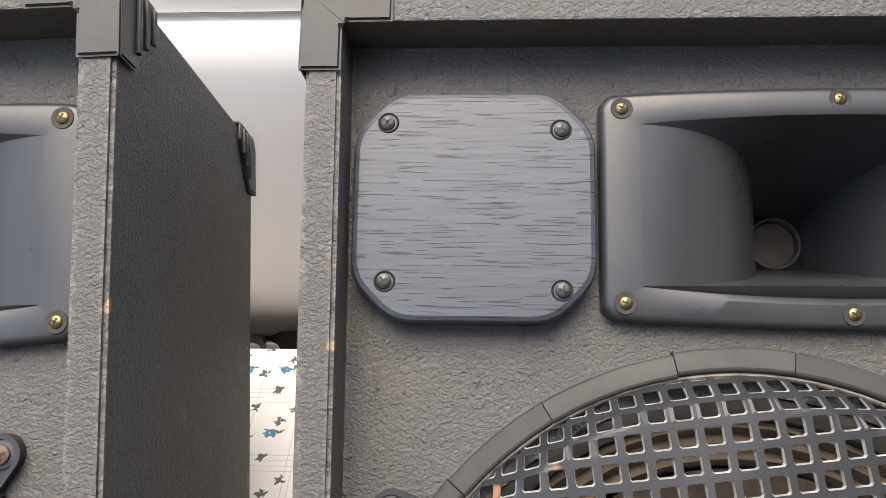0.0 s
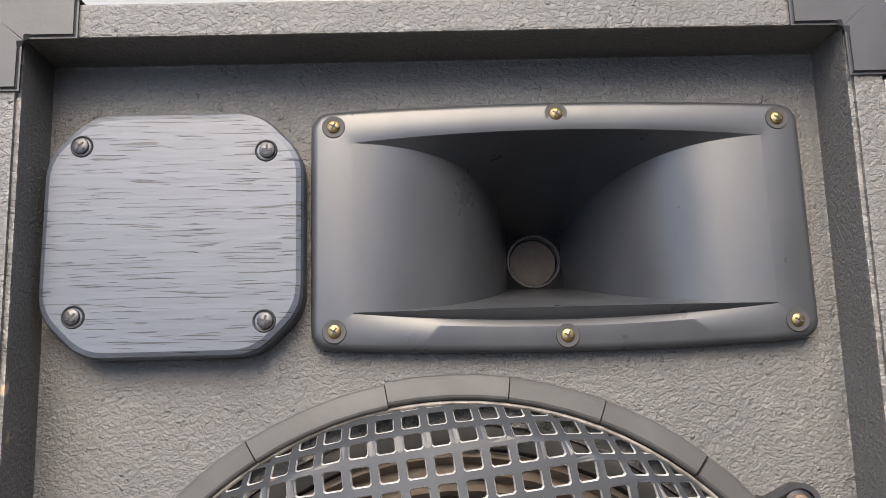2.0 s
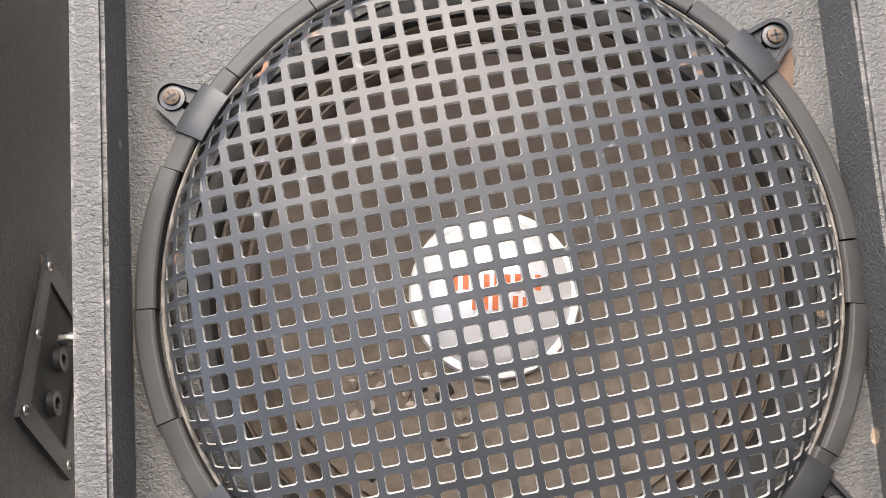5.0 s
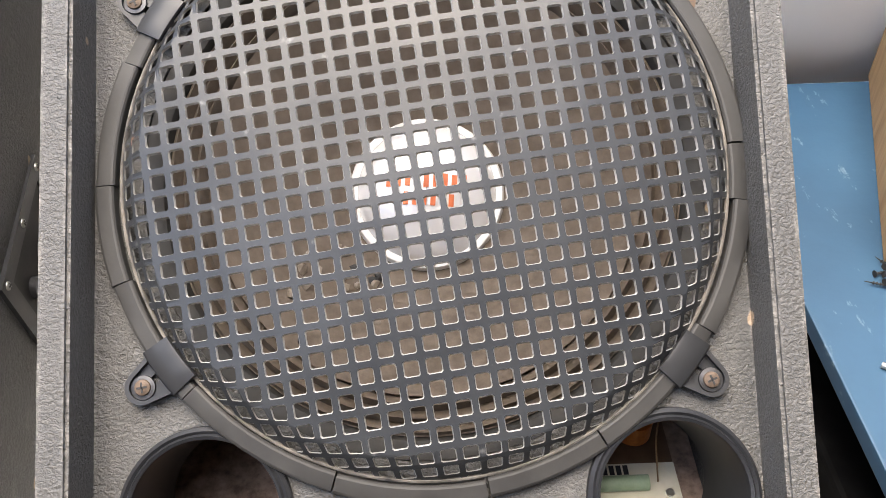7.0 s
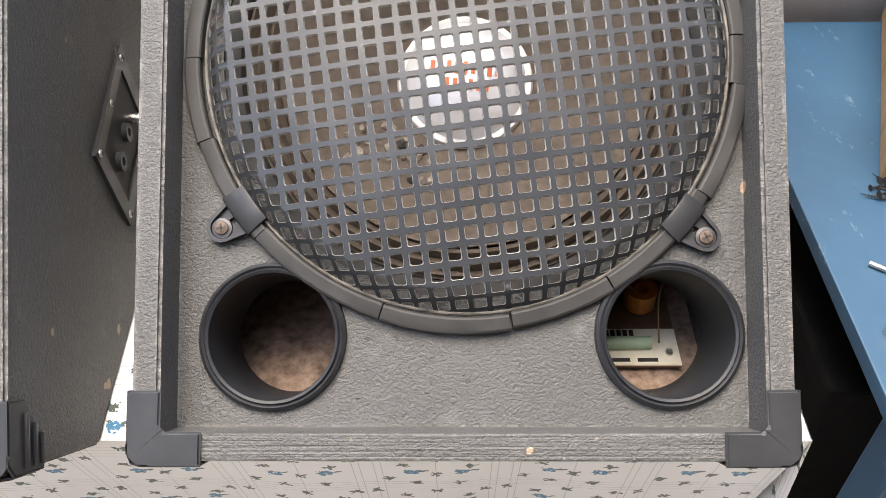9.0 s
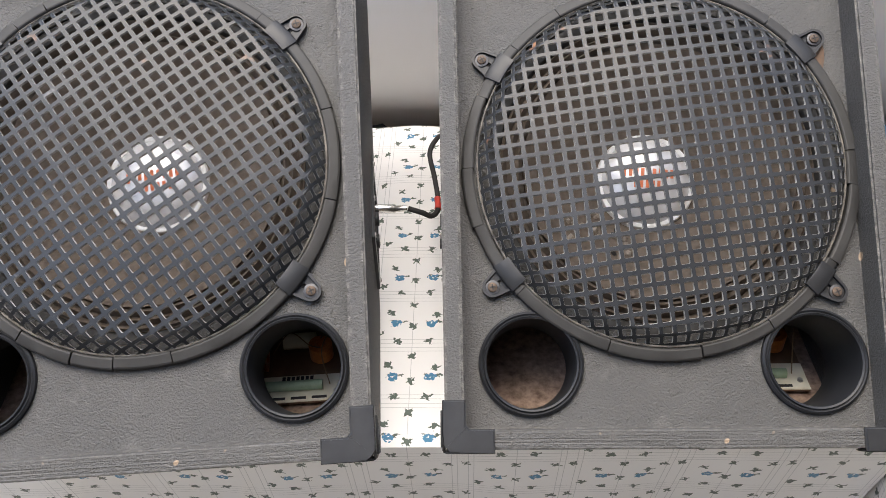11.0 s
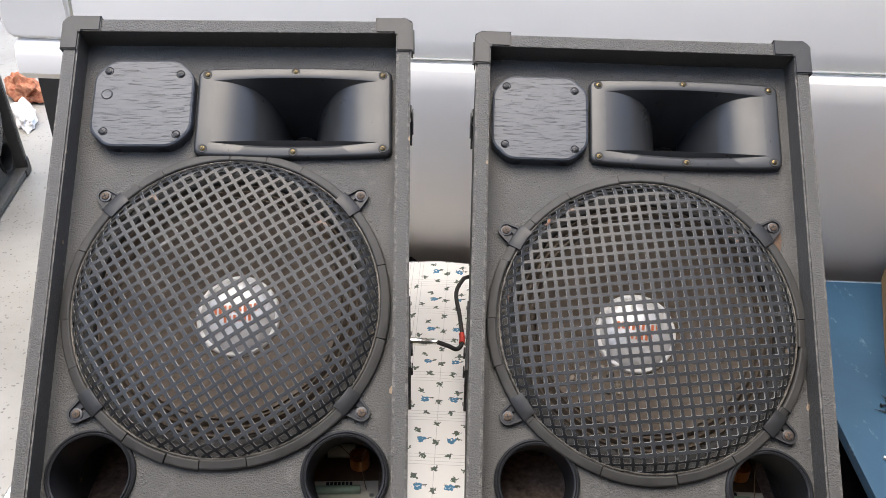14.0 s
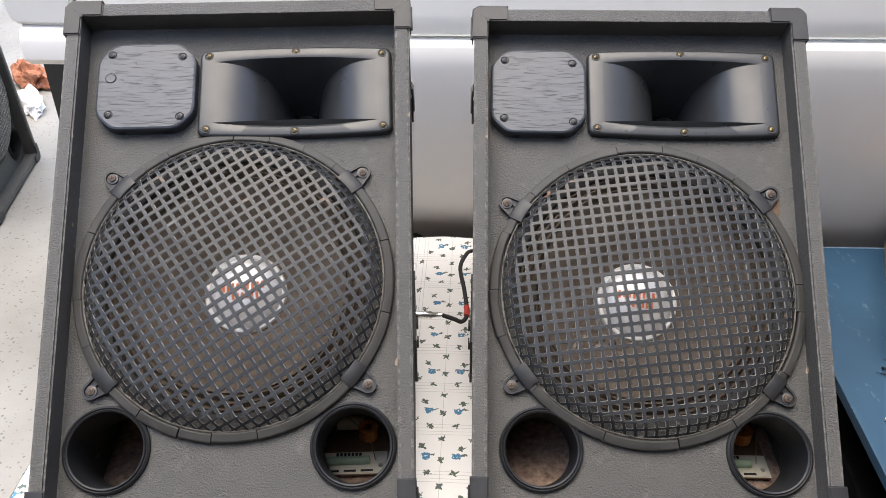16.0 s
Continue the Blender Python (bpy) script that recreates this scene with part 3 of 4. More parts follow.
def woofer(spk, print_tilt):
    cx, cz = RING.x, RING.z
    bm = bmesh.new()
    lathe(bm, [(0.1705, FRONT + 0.002), (0.166, FRONT + 0.002), (0.160, FRONT + 0.006), (0.158, FRONT + 0.016)], pose(cx, 0, cz), 72)
    part("woofer_basket", bm, SURROUND, spk, smooth=True)
    bm = bmesh.new()
    prof = [(0.158, FRONT + 0.012)]
    for k in range(12):
        r = 0.157 - 0.002 * k
        prof.append((r, FRONT + 0.012 - 0.004 * math.sin(k * math.pi / 2.0)))
    lathe(bm, prof, pose(cx, 0, cz), 72)
    part("cone_surround", bm, CONE, spk, "ribbed paper surround", smooth=True)
    bm = bmesh.new()
    prof = []
    for k in range(15):
        s = k / 14
        r = 0.134 - 0.094 * s
        prof.append((r, FRONT + 0.012 + 0.062 * s ** 0.9 + 0.0006 * math.sin(s * 70)))
    lathe(bm, prof, pose(cx, 0, cz), 72)
    part("cone", bm, CONE, spk, "brown paper cone", smooth=True)
    cap_y, cap_r, rise = FRONT + 0.066, 0.0475, 0.020
    bm = bmesh.new()
    lathe(bm, [(0.0005 + cap_r * math.sin(a), cap_y - rise * math.cos(a)) for a in [math.pi / 2 * k / 10 for k in range(11)]], pose(cx, 0, cz), 48)
    cap = part("dust_cap", bm, CAP_SILVER, spk, "silver domed dust cap", smooth=True)
    bm = bmesh.new()
    lathe(bm, [(cap_r * 0.985, cap_y - 0.0046), (cap_r * 1.02, cap_y - 0.0054), (cap_r * 1.08, cap_y - 0.0048), (cap_r * 1.115, cap_y + 0.0005)], pose(cx, 0, cz), 48)
    part("cap_ring", bm, WHITE_PRINT, cap, "white ring round the cap", smooth=True)

    def bar(name, x0, x1, z0, z1):
        bm = bmesh.new()
        m = pose(cx, 0, cz) @ Matrix.Rotation(radians(print_tilt), 4, 'Y')
        grid = [[None] * 3 for _ in range(5)]
        for i in range(5):
            for j in range(3):
                x, z = x0 + (x1 - x0) * i / 4, z0 + (z1 - z0) * j / 2
                r = min(math.hypot(x, z) / cap_r, 0.999)
                grid[i][j] = bm.verts.new(m @ Vector((x, cap_y - rise * math.sqrt(1 - r * r) - 0.0007, z)))
        for i in range(4):
            for j in range(2):
                bm.faces.new((grid[i][j], grid[i + 1][j], grid[i + 1][j + 1], grid[i][j + 1]))
        part(name, bm, RED_PRINT, cap, "red printed bar")

    for k in range(9):
        x = -0.027 + 0.0062 * k
        bar("print_bar", x, x + 0.0036, 0.0005 * (k % 3), 0.0105 - 0.0006 * (k % 2))
    for k in range(6):
        x = -0.015 + 0.0060 * k
        bar("print_bar", x, x + 0.0034, -0.0115, -0.0028 - 0.0005 * (k % 2))


def grille(spk, turn):
    """Punched steel grille: a shallow pan with square holes."""
    rim, shoulder, wall, pitch = 0.1820, 0.1655, 0.0255, 0.01275

    def lift(r):
        if r > shoulder:
            s = min((rim - r) / (rim - shoulder), 1.0)
            return FRONT - 0.004 - 0.020 * (1 - (1 - max(s, 0)) ** 1.35)
        return FRONT - 0.024 - 0.011 * (1 - (r / shoulder) ** 2)

    c, s = math.cos(radians(turn)), math.sin(radians(turn))

    def put(bm, u, v, back):
        flat = math.hypot(u, v)
        r = flat
        if flat > shoulder:
            r = min(shoulder + (flat - shoulder) * (rim - shoulder) / wall, rim)
            u, v = u * r / flat, v * r / flat
        wob = 0.0009 * noise.noise(Vector((u * 22, v * 22, turn)))
        return bm.verts.new((RING.x + c * u - s * v, lift(r) + wob + back, RING.z + s * u + c * v))

    bm = bmesh.new()
    n = int((shoulder + wall) / pitch) + 1
    hw, cut = 0.362 * pitch, 0.080 * pitch
    hole = [(-hw + cut, -hw), (hw - cut, -hw), (hw, -hw + cut), (hw, hw - cut), (hw - cut, hw), (-hw + cut, hw), (-hw, hw - cut), (-hw, -hw + cut)]
    p2 = pitch / 2
    edge = [(-hw, -p2), (hw, -p2), (p2, -hw), (p2, hw), (hw, p2), (-hw, p2), (-p2, hw), (-p2, -hw)]
    corner = [(-p2, -p2), (p2, -p2), (p2, p2), (-p2, p2)]
    for i in range(-n, n + 1):
        for j in range(-n, n + 1):
            u, v = i * pitch, j * pitch
            if math.hypot(u, v) > shoulder + wall + 0.25 * pitch:
                continue
            e = [put(bm, u + a, v + b, 0) for a, b in edge]
            h = [put(bm, u + a, v + b, 0) for a, b in hole]
            g = [put(bm, u + 0.88 * a, v + 0.88 * b, 0.0024) for a, b in hole]
            k = [put(bm, u + a, v + b, 0) for a, b in corner]
            faces = []
            for q in range(8):
                faces.append((e[q], e[(q + 1) % 8], h[(q + 1) % 8], h[q]))
                faces.append((h[q], h[(q + 1) % 8], g[(q + 1) % 8], g[q]))
            for q in range(4):
                faces.append((k[q], e[2 * q], e[(2 * q - 1) % 8]))
            for f in faces:
                try:
                    bm.faces.new(f).material_index = int(f[3] in g) if len(f) == 4 else 0
                except ValueError:
                    pass
    bmesh.ops.remove_doubles(bm, verts=bm.verts, dist=0.00008)
    bmesh.ops.dissolve_degenerate(bm, dist=0.00004, edges=bm.edges)
    part("grille", bm, [GRILLE, EDGE_WORN_LIT], spk, "dark painted punched steel grille, worn and rusty in spots")
    bm = bmesh.new()
    lathe(bm, [(0.1796, FRONT - 0.0058), (0.1800, FRONT - 0.0070), (0.1808, FRONT - 0.0075), (0.1818, FRONT - 0.0070), (0.1820, FRONT - 0.0055)], pose(RING.x, 0, RING.z), 96)
    part("grille_rim", bm, RIM_WORN, spk, "dull steel rim with worn paint", smooth=True)


def trim_ring(spk, cuts, loose):
    """The rubber edging of the grille, cracked into lengths."""
    ri, ro = 0.1818, 0.1938
    for a0, a1 in zip(cuts, cuts[1:] + [cuts[0] + 360]):
        gap = random.choice((0.07, 0.09, 0.12, 0.28))
        n = max(3, int((a1 - a0) / 4))
        bm = bmesh.new()
        rows = []
        lift = loose.get(a0, 0.0) + random.uniform(-0.0006, 0.0008)
        for k in range(n + 1):
            a = radians(a0 + gap + (a1 - a0 - 2 * gap) * k / n)
            grow = random.uniform(-0.0002, 0.0002)
            prof = [(ri, FRONT - 0.001), (ri, FRONT - 0.0080), (ri + 0.0010, FRONT - 0.0092), (ri + 0.0022, FRONT - 0.0096), (ro - 0.0022, FRONT - 0.0082), (ro - 0.0006 + grow, FRONT - 0.0070), (ro + grow, FRONT - 0.0050), (ro + grow, FRONT + 0.0005)]
            rows.append([bm.verts.new((RING.x + (r + lift) * math.cos(a), y, RING.z + (r + lift) * math.sin(a))) for r, y in prof])
        for p, q in zip(rows, rows[1:]):
            for i in range(7):
                bm.faces.new((p[i], p[i + 1], q[i + 1], q[i]))
        bm.faces.new(rows[0])
        bm.faces.new(rows[-1][::-1])
        part("trim_segment", bm, RUBBER, spk, smooth=0.45)


def clamp_parts(spk):
    """One clamp at angle 0: an ear with its screw and a saddle over the edging."""
    end = [(0.2075 + 0.0100 * math.cos(b), 0.0100 * math.sin(b)) for b in [radians(-75 + 15 * k) for k in range(11)]]
    core = [(0.2070 + 0.0078 * math.cos(b), 0.0078 * math.sin(b)) for b in [radians(-75 + 15 * k) for k in range(11)]]
    slot = [(0.1990 + 0.0034 * math.cos(b), 0.0023 * math.sin(b)) for b in [2 * math.pi * k / 14 for k in range(14)]]
    bm = bmesh.new()
    sheet(bm, [(0.188, -0.0150)] + end + [(0.188, 0.0150)], [slot], FRONT - 0.0032, FRONT + 0.0002)
    ear = part("clamp_ear", bm, CAP_PLASTIC, spk, "grey plastic clamp ear with a slot")
    bm = bmesh.new()
    sheet(bm, [(0.188, -0.0150)] + end + [(0.188, 0.0150), (0.188, 0.0120)] + core[::-1] + [(0.188, -0.0120)], [], FRONT - 0.0068, FRONT - 0.0030)
    rib = part("clamp_rib", bm, CAP_PLASTIC, spk)
    bm = bmesh.new()
    rows = []
    for k in range(9):
        t = -1 + k / 4
        a = t * 0.078
        dip = 0.0008 * t ** 4
        prof = [(0.1785, FRONT - 0.005), (0.1780, FRONT - 0.0115), (0.1786, FRONT - 0.0128), (0.1805, FRONT - 0.0132 + dip), (0.1870, FRONT - 0.0120 + dip), (0.1945, FRONT - 0.0104 + dip), (0.1960, FRONT - 0.0088 + dip), (0.1962, FRONT)]
        rows.append([bm.verts.new((r * math.cos(a), y, r * math.sin(a))) for r, y in prof])
    for p, q in zip(rows, rows[1:]):
        for i in range(7):
            bm.faces.new((p[i], p[i + 1], q[i + 1], q[i]))
    bm.faces.new(rows[0])
    bm.faces.new(rows[-1][::-1])
    saddle = part("clamp_saddle", bm, CAP_PLASTIC, spk, "black plastic saddle", smooth=0.75)
    bm = bmesh.new()
    lathe(bm, [(0.0040, FRONT - 0.0040), (0.0042, FRONT - 0.0052), (0.0070, FRONT - 0.0048), (0.0072, FRONT - 0.0034)], pose(0.2075, 0, 0), 20)
    washer = part("washer", bm, DARK_STEEL, spk, "dull steel washer", smooth=True)
    screw = screw_mesh(spk, "clamp_screw", RUSTY, pose(0.2075, FRONT - 0.006, 0), 0.0048)
    return ear, saddle, rib, washer, screw


def clamps(spk, angles):
    made = clamp_parts(spk)
    for k, a in enumerate(angles):
        m = pose(RING.x, 0, RING.z) @ Matrix.Rotation(radians(-a), 4, 'Y')
        if k == 0:
            for o in made:
                o.matrix_basis = m @ o.matrix_basis
            first = m
            continue
        for o in made:
            mm = m @ first.inverted() @ o.matrix_basis
            if o.children:
                copy_screw(o, spk, mm)
            else:
                share(o, o.name.split(".")[0], mm, spk)


def ports(spk):
    for px, pz in PORTS:
        bm = bmesh.new()
        lathe(bm, [(0.0425, 0.115), (0.0425, FRONT - 0.002), (0.0432, FRONT - 0.0055), (0.0450, FRONT - 0.0065), (0.0462, FRONT - 0.0045), (0.0478, FRONT - 0.0058),
                   (0.0500, FRONT - 0.004), (0.0505, FRONT + 0.0005), (0.0445, FRONT + 0.001), (0.0440, 0.115)], pose(px, 0, pz), 56, closed=True)
        part("port_tube", bm, PORT_PLASTIC, spk, "black plastic bass port", smooth=True)


def crossover(spk):
    """Filter board that lies on the slanted panel, seen through one port."""
    slope = math.degrees(math.atan2(KNEE, BACK - TOE))
    at = pose(PORTS[1][0] - 0.022, TOE - 0.016 + 0.03, 0.035 + 0.016) @ pose(0, 0, 0, slope)
    bm = bmesh.new()
    box(bm, (-0.055, 0.0, 0.004), (0.055, 0.10, 0.006))
    board = part("crossover_board", bm, PCB, spk, "brown filter board with a cream front strip")
    board.matrix_basis = at
    for name, bmat, build in (
            ("resistor", RESISTOR, lambda b: cyl(b, 0.0055, 0.0055, 0.075, pose(-0.005, 0.018, 0.0125, 0, 90))),
            ("board_edge", CREAM, lambda b: box(b, (-0.055, 0.0, 0.0062), (0.055, 0.037, 0.0074))),
            ("coil", COPPER, lambda b: lathe(b, [(0.007, -0.010), (0.016, -0.010), (0.016, 0.010), (0.007, 0.010)], pose(-0.038, 0.055, 0.021, 0, 0, 90), 28, True)),
            ("second_coil", COPPER, lambda b: lathe(b, [(0.006, -0.009), (0.013, -0.009), (0.013, 0.009), (0.006, 0.009)], pose(0.03, 0.062, 0.02, 90), 28, True)),
            ("capacitor", CREAM, lambda b: cyl(b, 0.009, 0.009, 0.036, pose(0.005, 0.082, 0.016, 0, 90))),
            ("board_screw", STEEL, lambda b: cyl(b, 0.003, 0.003, 0.003, pose(0.047, 0.012, 0.0075)))):
        bm = bmesh.new()
        build(bm)
        part(name, bm, bmat, board)
    for k in range(4):
        x = -0.045 + 0.022 * k
        bm = bmesh.new()
        box(bm, (x, 0.003, 0.0074), (x + 0.016, 0.0065, 0.0078))
        part("print_bar", bm, DARK, board)
    for k in range(7):
        bm = bmesh.new()
        box(bm, (-0.012 + 0.005 * k, 0.028, 0.0074), (-0.0085 + 0.005 * k, 0.0355, 0.0078))
        part("print_bar", bm, DARK, board)
    tube("wire", [(-0.02, 0.05, 0.03), (0.0, 0.06, 0.05), (0.02, 0.05, 0.04), (0.03, 0.06, 0.025)], 0.0006, WIRE_TAN, board)
    tube("wire", [(0.03, 0.07, 0.03), (0.045, 0.06, 0.055), (0.035, 0.03, 0.05), (0.04, 0.02, 0.01)], 0.0006, WIRE_TAN, board)
    tube("wire", [(-0.04, 0.06, 0.03), (-0.045, 0.07, 0.06), (-0.02, 0.08, 0.075)], 0.0010, WIRE_TAN, board)


def corner_cap(spk):
    """A moulded corner guard for the corner at +x, front, top; mirrored for the rest."""
    t, n, w = 0.0028, 0.045, WALL + 0.001
    bm = bmesh.new()
    # on the front edge: an L with a rounded outer corner
    arc = [(t - 0.015 + 0.015 * math.cos(a), t - 0.015 + 0.015 * math.sin(a)) for a in [math.pi / 2 * k / 7 for k in range(8)]]
    sheet(bm, [(t, -n)] + arc + [(-n, t), (-n, -w), (-w - 0.003, -w), (-w, -w - 0.003), (-w, -n)], [], -t, 0.001)
    # side and top cheeks
    for swap in (False, True):
        poly = [(0, -0.006), (0.008, t - 0.001), (0.050, t - 0.001), (0.053, -0.012), (0.022, -n), (0, -n)]
        lo, hi = [], []
        for y, z in poly:
            a, b = (0.0005, y - t, z), (t, y - t, z)
            lo.append(bm.verts.new((a[2], a[1], a[0]) if swap else a))
            hi.append(bm.verts.new((b[2], b[1], b[0]) if swap else b))
        bm.faces.new(lo)
        bm.faces.new(hi)
        for k in range(6):
            bm.faces.new((lo[k], lo[(k + 1) % 6], hi[(k + 1) % 6], hi[k]))
    bmesh.ops.recalc_face_normals(bm, faces=bm.faces)
    bmesh.ops.bevel(bm, geom=[e for e in bm.edges if e.calc_length() > 0.0045 and len(e.link_faces) == 2 and e.calc_face_angle(0) > 1.0], offset=0.0016, segments=3, affect='EDGES')
    # ribs on the side cheek
    for k in range(3):
        y = 0.018 + 0.011 * k
        box(bm, (t - 0.0005, y, -0.036 + 0.007 * k), (t + 0.002, y + 0.004, -0.002), 0.0008)
    return part("corner_guard", bm, CAP_PLASTIC, spk, "black moulded plastic corner guard", smooth=0.6)


def corners(spk):
    first = corner_cap(spk)
    for sx, sy, sz in ((1, 1, 1), (-1, 1, 1), (1, 1, -1), (-1, 1, -1), (1, -1, 1), (-1, -1, 1)):
        m = Matrix.Translation((flare_out(sx * HALF, HIGH if sz > 0 else 0), 0 if sy > 0 else BACK, HIGH if sz > 0 else 0)) @ Matrix.Diagonal((sx, sy, sz, 1))
        if (sx, sy, sz) == (1, 1, 1):
            first.matrix_basis = m
        else:
            share(first, "corner_guard", m, spk)


def jack_dish(spk, side):
    """The recessed socket plate on the side panel."""
    m = Matrix.Translation((flare_out(side * HALF, 0.2575), 0.2135, 0.2575)) @ Matrix.Rotation(radians(-29.7), 4, 'X') @ pose(0, 0, 0, 0, 0, 90 if side > 0 else -90)
    bm = bmesh.new()
    sheet(bm, [(-0.046, -0.064), (0.046, -0.064), (0.046, 0.064), (-0.046, 0.064)], [[(-0.033, -0.048), (0.033, -0.048), (0.033, 0.048), (-0.033, 0.048)]], -0.003, 0.0005)
    plate = part("socket_plate", bm, CAP_PLASTIC, spk, "black plastic socket plate")
    plate.matrix_basis = m
    bm = bmesh.new()
    box(bm, (-0.033, -0.0012, -0.048), (0.033, 0.0004, 0.048))
    part("dish_floor", bm, DARK, plate)
    for sx in (-1, 1):
        for sz in (-1, 0, 1):
            screw_mesh(plate, "socket_screw", STEEL, pose(sx * 0.0395, -0.0035, sz * 0.056), 0.0034)
    for z in (0.004, -0.030):
        bm = bmesh.new()
        lathe(bm, [(0.0035, -0.002), (0.0042, -0.006), (0.0085, -0.006), (0.0085, 0.0)], pose(0, 0, z), 20)
        part("socket", bm, CAP_PLASTIC, plate, smooth=True)
    return plate


def rust_stain(spk, angle):
    """A run of rust below one clamp screw."""
    a = radians(angle)
    x, z = RING.x + 0.209 * math.cos(a), RING.z + 0.209 * math.sin(a)
    bm = bmesh.new()
    pts = []
    for k in range(22):
        b = 2 * math.pi * k / 22
        r = 1 + 0.25 * noise.noise(Vector((math.cos(b) * 2, math.sin(b) * 2, 3)))
        pts.append((x + 0.004 + 0.0055 * r * math.cos(b), z - 0.016 + 0.017 * r * math.sin(b)))
    sheet(bm, pts, [], FRONT - 0.0006, FRONT + 0.0004)
    part("rust_stain", bm, RUST_STAIN, spk, "orange rust stain on the paint")


def loudspeaker(m, label, group, turn, ears, cuts, print_tilt, loose):
    spk = thing("loudspeaker", m, label, "loudspeaker", group)
    cabinet_shell(spk)
    woofer(spk, print_tilt)
    trim_ring(spk, cuts, loose)
    grille(spk, turn)
    clamps(spk, ears)
    horn(spk)
    cover_plate(spk)
    ports(spk)
    crossover(spk)
    corners(spk)
    jack_dish(spk, 1)
    jack_dish(spk, -1)
    return spk


RIGHT = LEAN_BACK @ pose(0.15, 0.405, 0.755)
PIVOT = LEAN_BACK @ Vector((0.2095, 0.43, 1.2975))
LEFT = pose(-0.2972, 0.310, PIVOT.z + 0.0214, 0, 0, 4.6) @ Matrix.Translation(-PIVOT) @ RIGHT @ pose(-0.0105, 0, 0)
GROUP = "black loudspeakers on the table"
layout(0.2135, 0.1227, 0.272, (0.0040, 0.275), (0.0595, 0.5425), (-0.1305, 0.5405), ((-0.128, 0.079), (0.1405, 0.080)))
right_spk = loudspeaker(RIGHT, "black textured two-way loudspeaker leaning back on flowered tablecloth", GROUP, 7,
                        [147.4, 38.5, 216.1, 321.3], [3, 52, 68, 82, 100, 121, 139, 158, 181, 199, 222, 252, 279, 301, 328, 352.5], 5,
                        {158: 0.0026, 181: 0.0032, 199: 0.0020, 252: 0.0012, 328: 0.0028})
rust_stain(right_spk, 38.5)


def debris(spk, count):
    """Flakes of old glue that lie in the cone behind the grille."""
    rnd = random.Random(5)
    for _ in range(count):
        dx, dz = rnd.uniform(-0.088, -0.025), rnd.uniform(-0.100, -0.035)
        r = math.hypot(dx, dz)
        y = FRONT + 0.012 + 0.062 * max(0.0, (0.134 - r) / 0.094) ** 0.9 - 0.002
        bm = bmesh.new()
        bmesh.ops.create_icosphere(bm, subdivisions=1, radius=rnd.uniform(0.0026, 0.0046))
        for v in bm.verts:
            v.co *= rnd.uniform(0.6, 1.3)
            v.co.y *= 0.5
        bmesh.ops.translate(bm, verts=bm.verts, vec=(RING.x + dx, y, RING.z + dz))
        part("glue_flake", bm, rnd.choice((FLAKE, FLAKE, DARK)), spk)


debris(right_spk, 24)
layout(0.2155, 0.1508, 0.288, (-0.0007, 0.2848), (0.0704, 0.534), (-0.1195, 0.5426), ((-0.1415, 0.0888), (0.142, 0.0842)))
left_spk = loudspeaker(LEFT, "black loudspeaker with diamond-turned grille leaning back on flowered tablecloth", GROUP, 33,
                       [139, 41, 218.4, 320.8], [14, 50, 64, 78, 92, 118, 128, 160, 186, 204, 236, 252, 264, 280, 318, 346], -5, {236: 0.0015, 318: 0.0012})



def plugged_hole(spk):
    """A filled and painted round hole in the cover plate."""
    bm = bmesh.new()
    lathe(bm, [(0.0002, -0.0002), (0.0058, -0.0004), (0.0064, 0.0005)], pose(PLATE_AT.x - 0.0450, 0.0188, PLATE_AT.z + 0.011), 24)
    part("hole_plug", bm, VENEER, spk, "painted round plug in the plate", smooth=True)
    bm = bmesh.new()
    lathe(bm, [(0.0064, 0.0), (0.0068, -0.0003), (0.0073, 0.0003)], pose(PLATE_AT.x - 0.0450, 0.0188, PLATE_AT.z + 0.011), 24)
    part("plug_edge", bm, CAP_PLASTIC, spk, smooth=True)


plugged_hole(left_spk)

# ---- the table with its cloth ----
TOP = 0.38


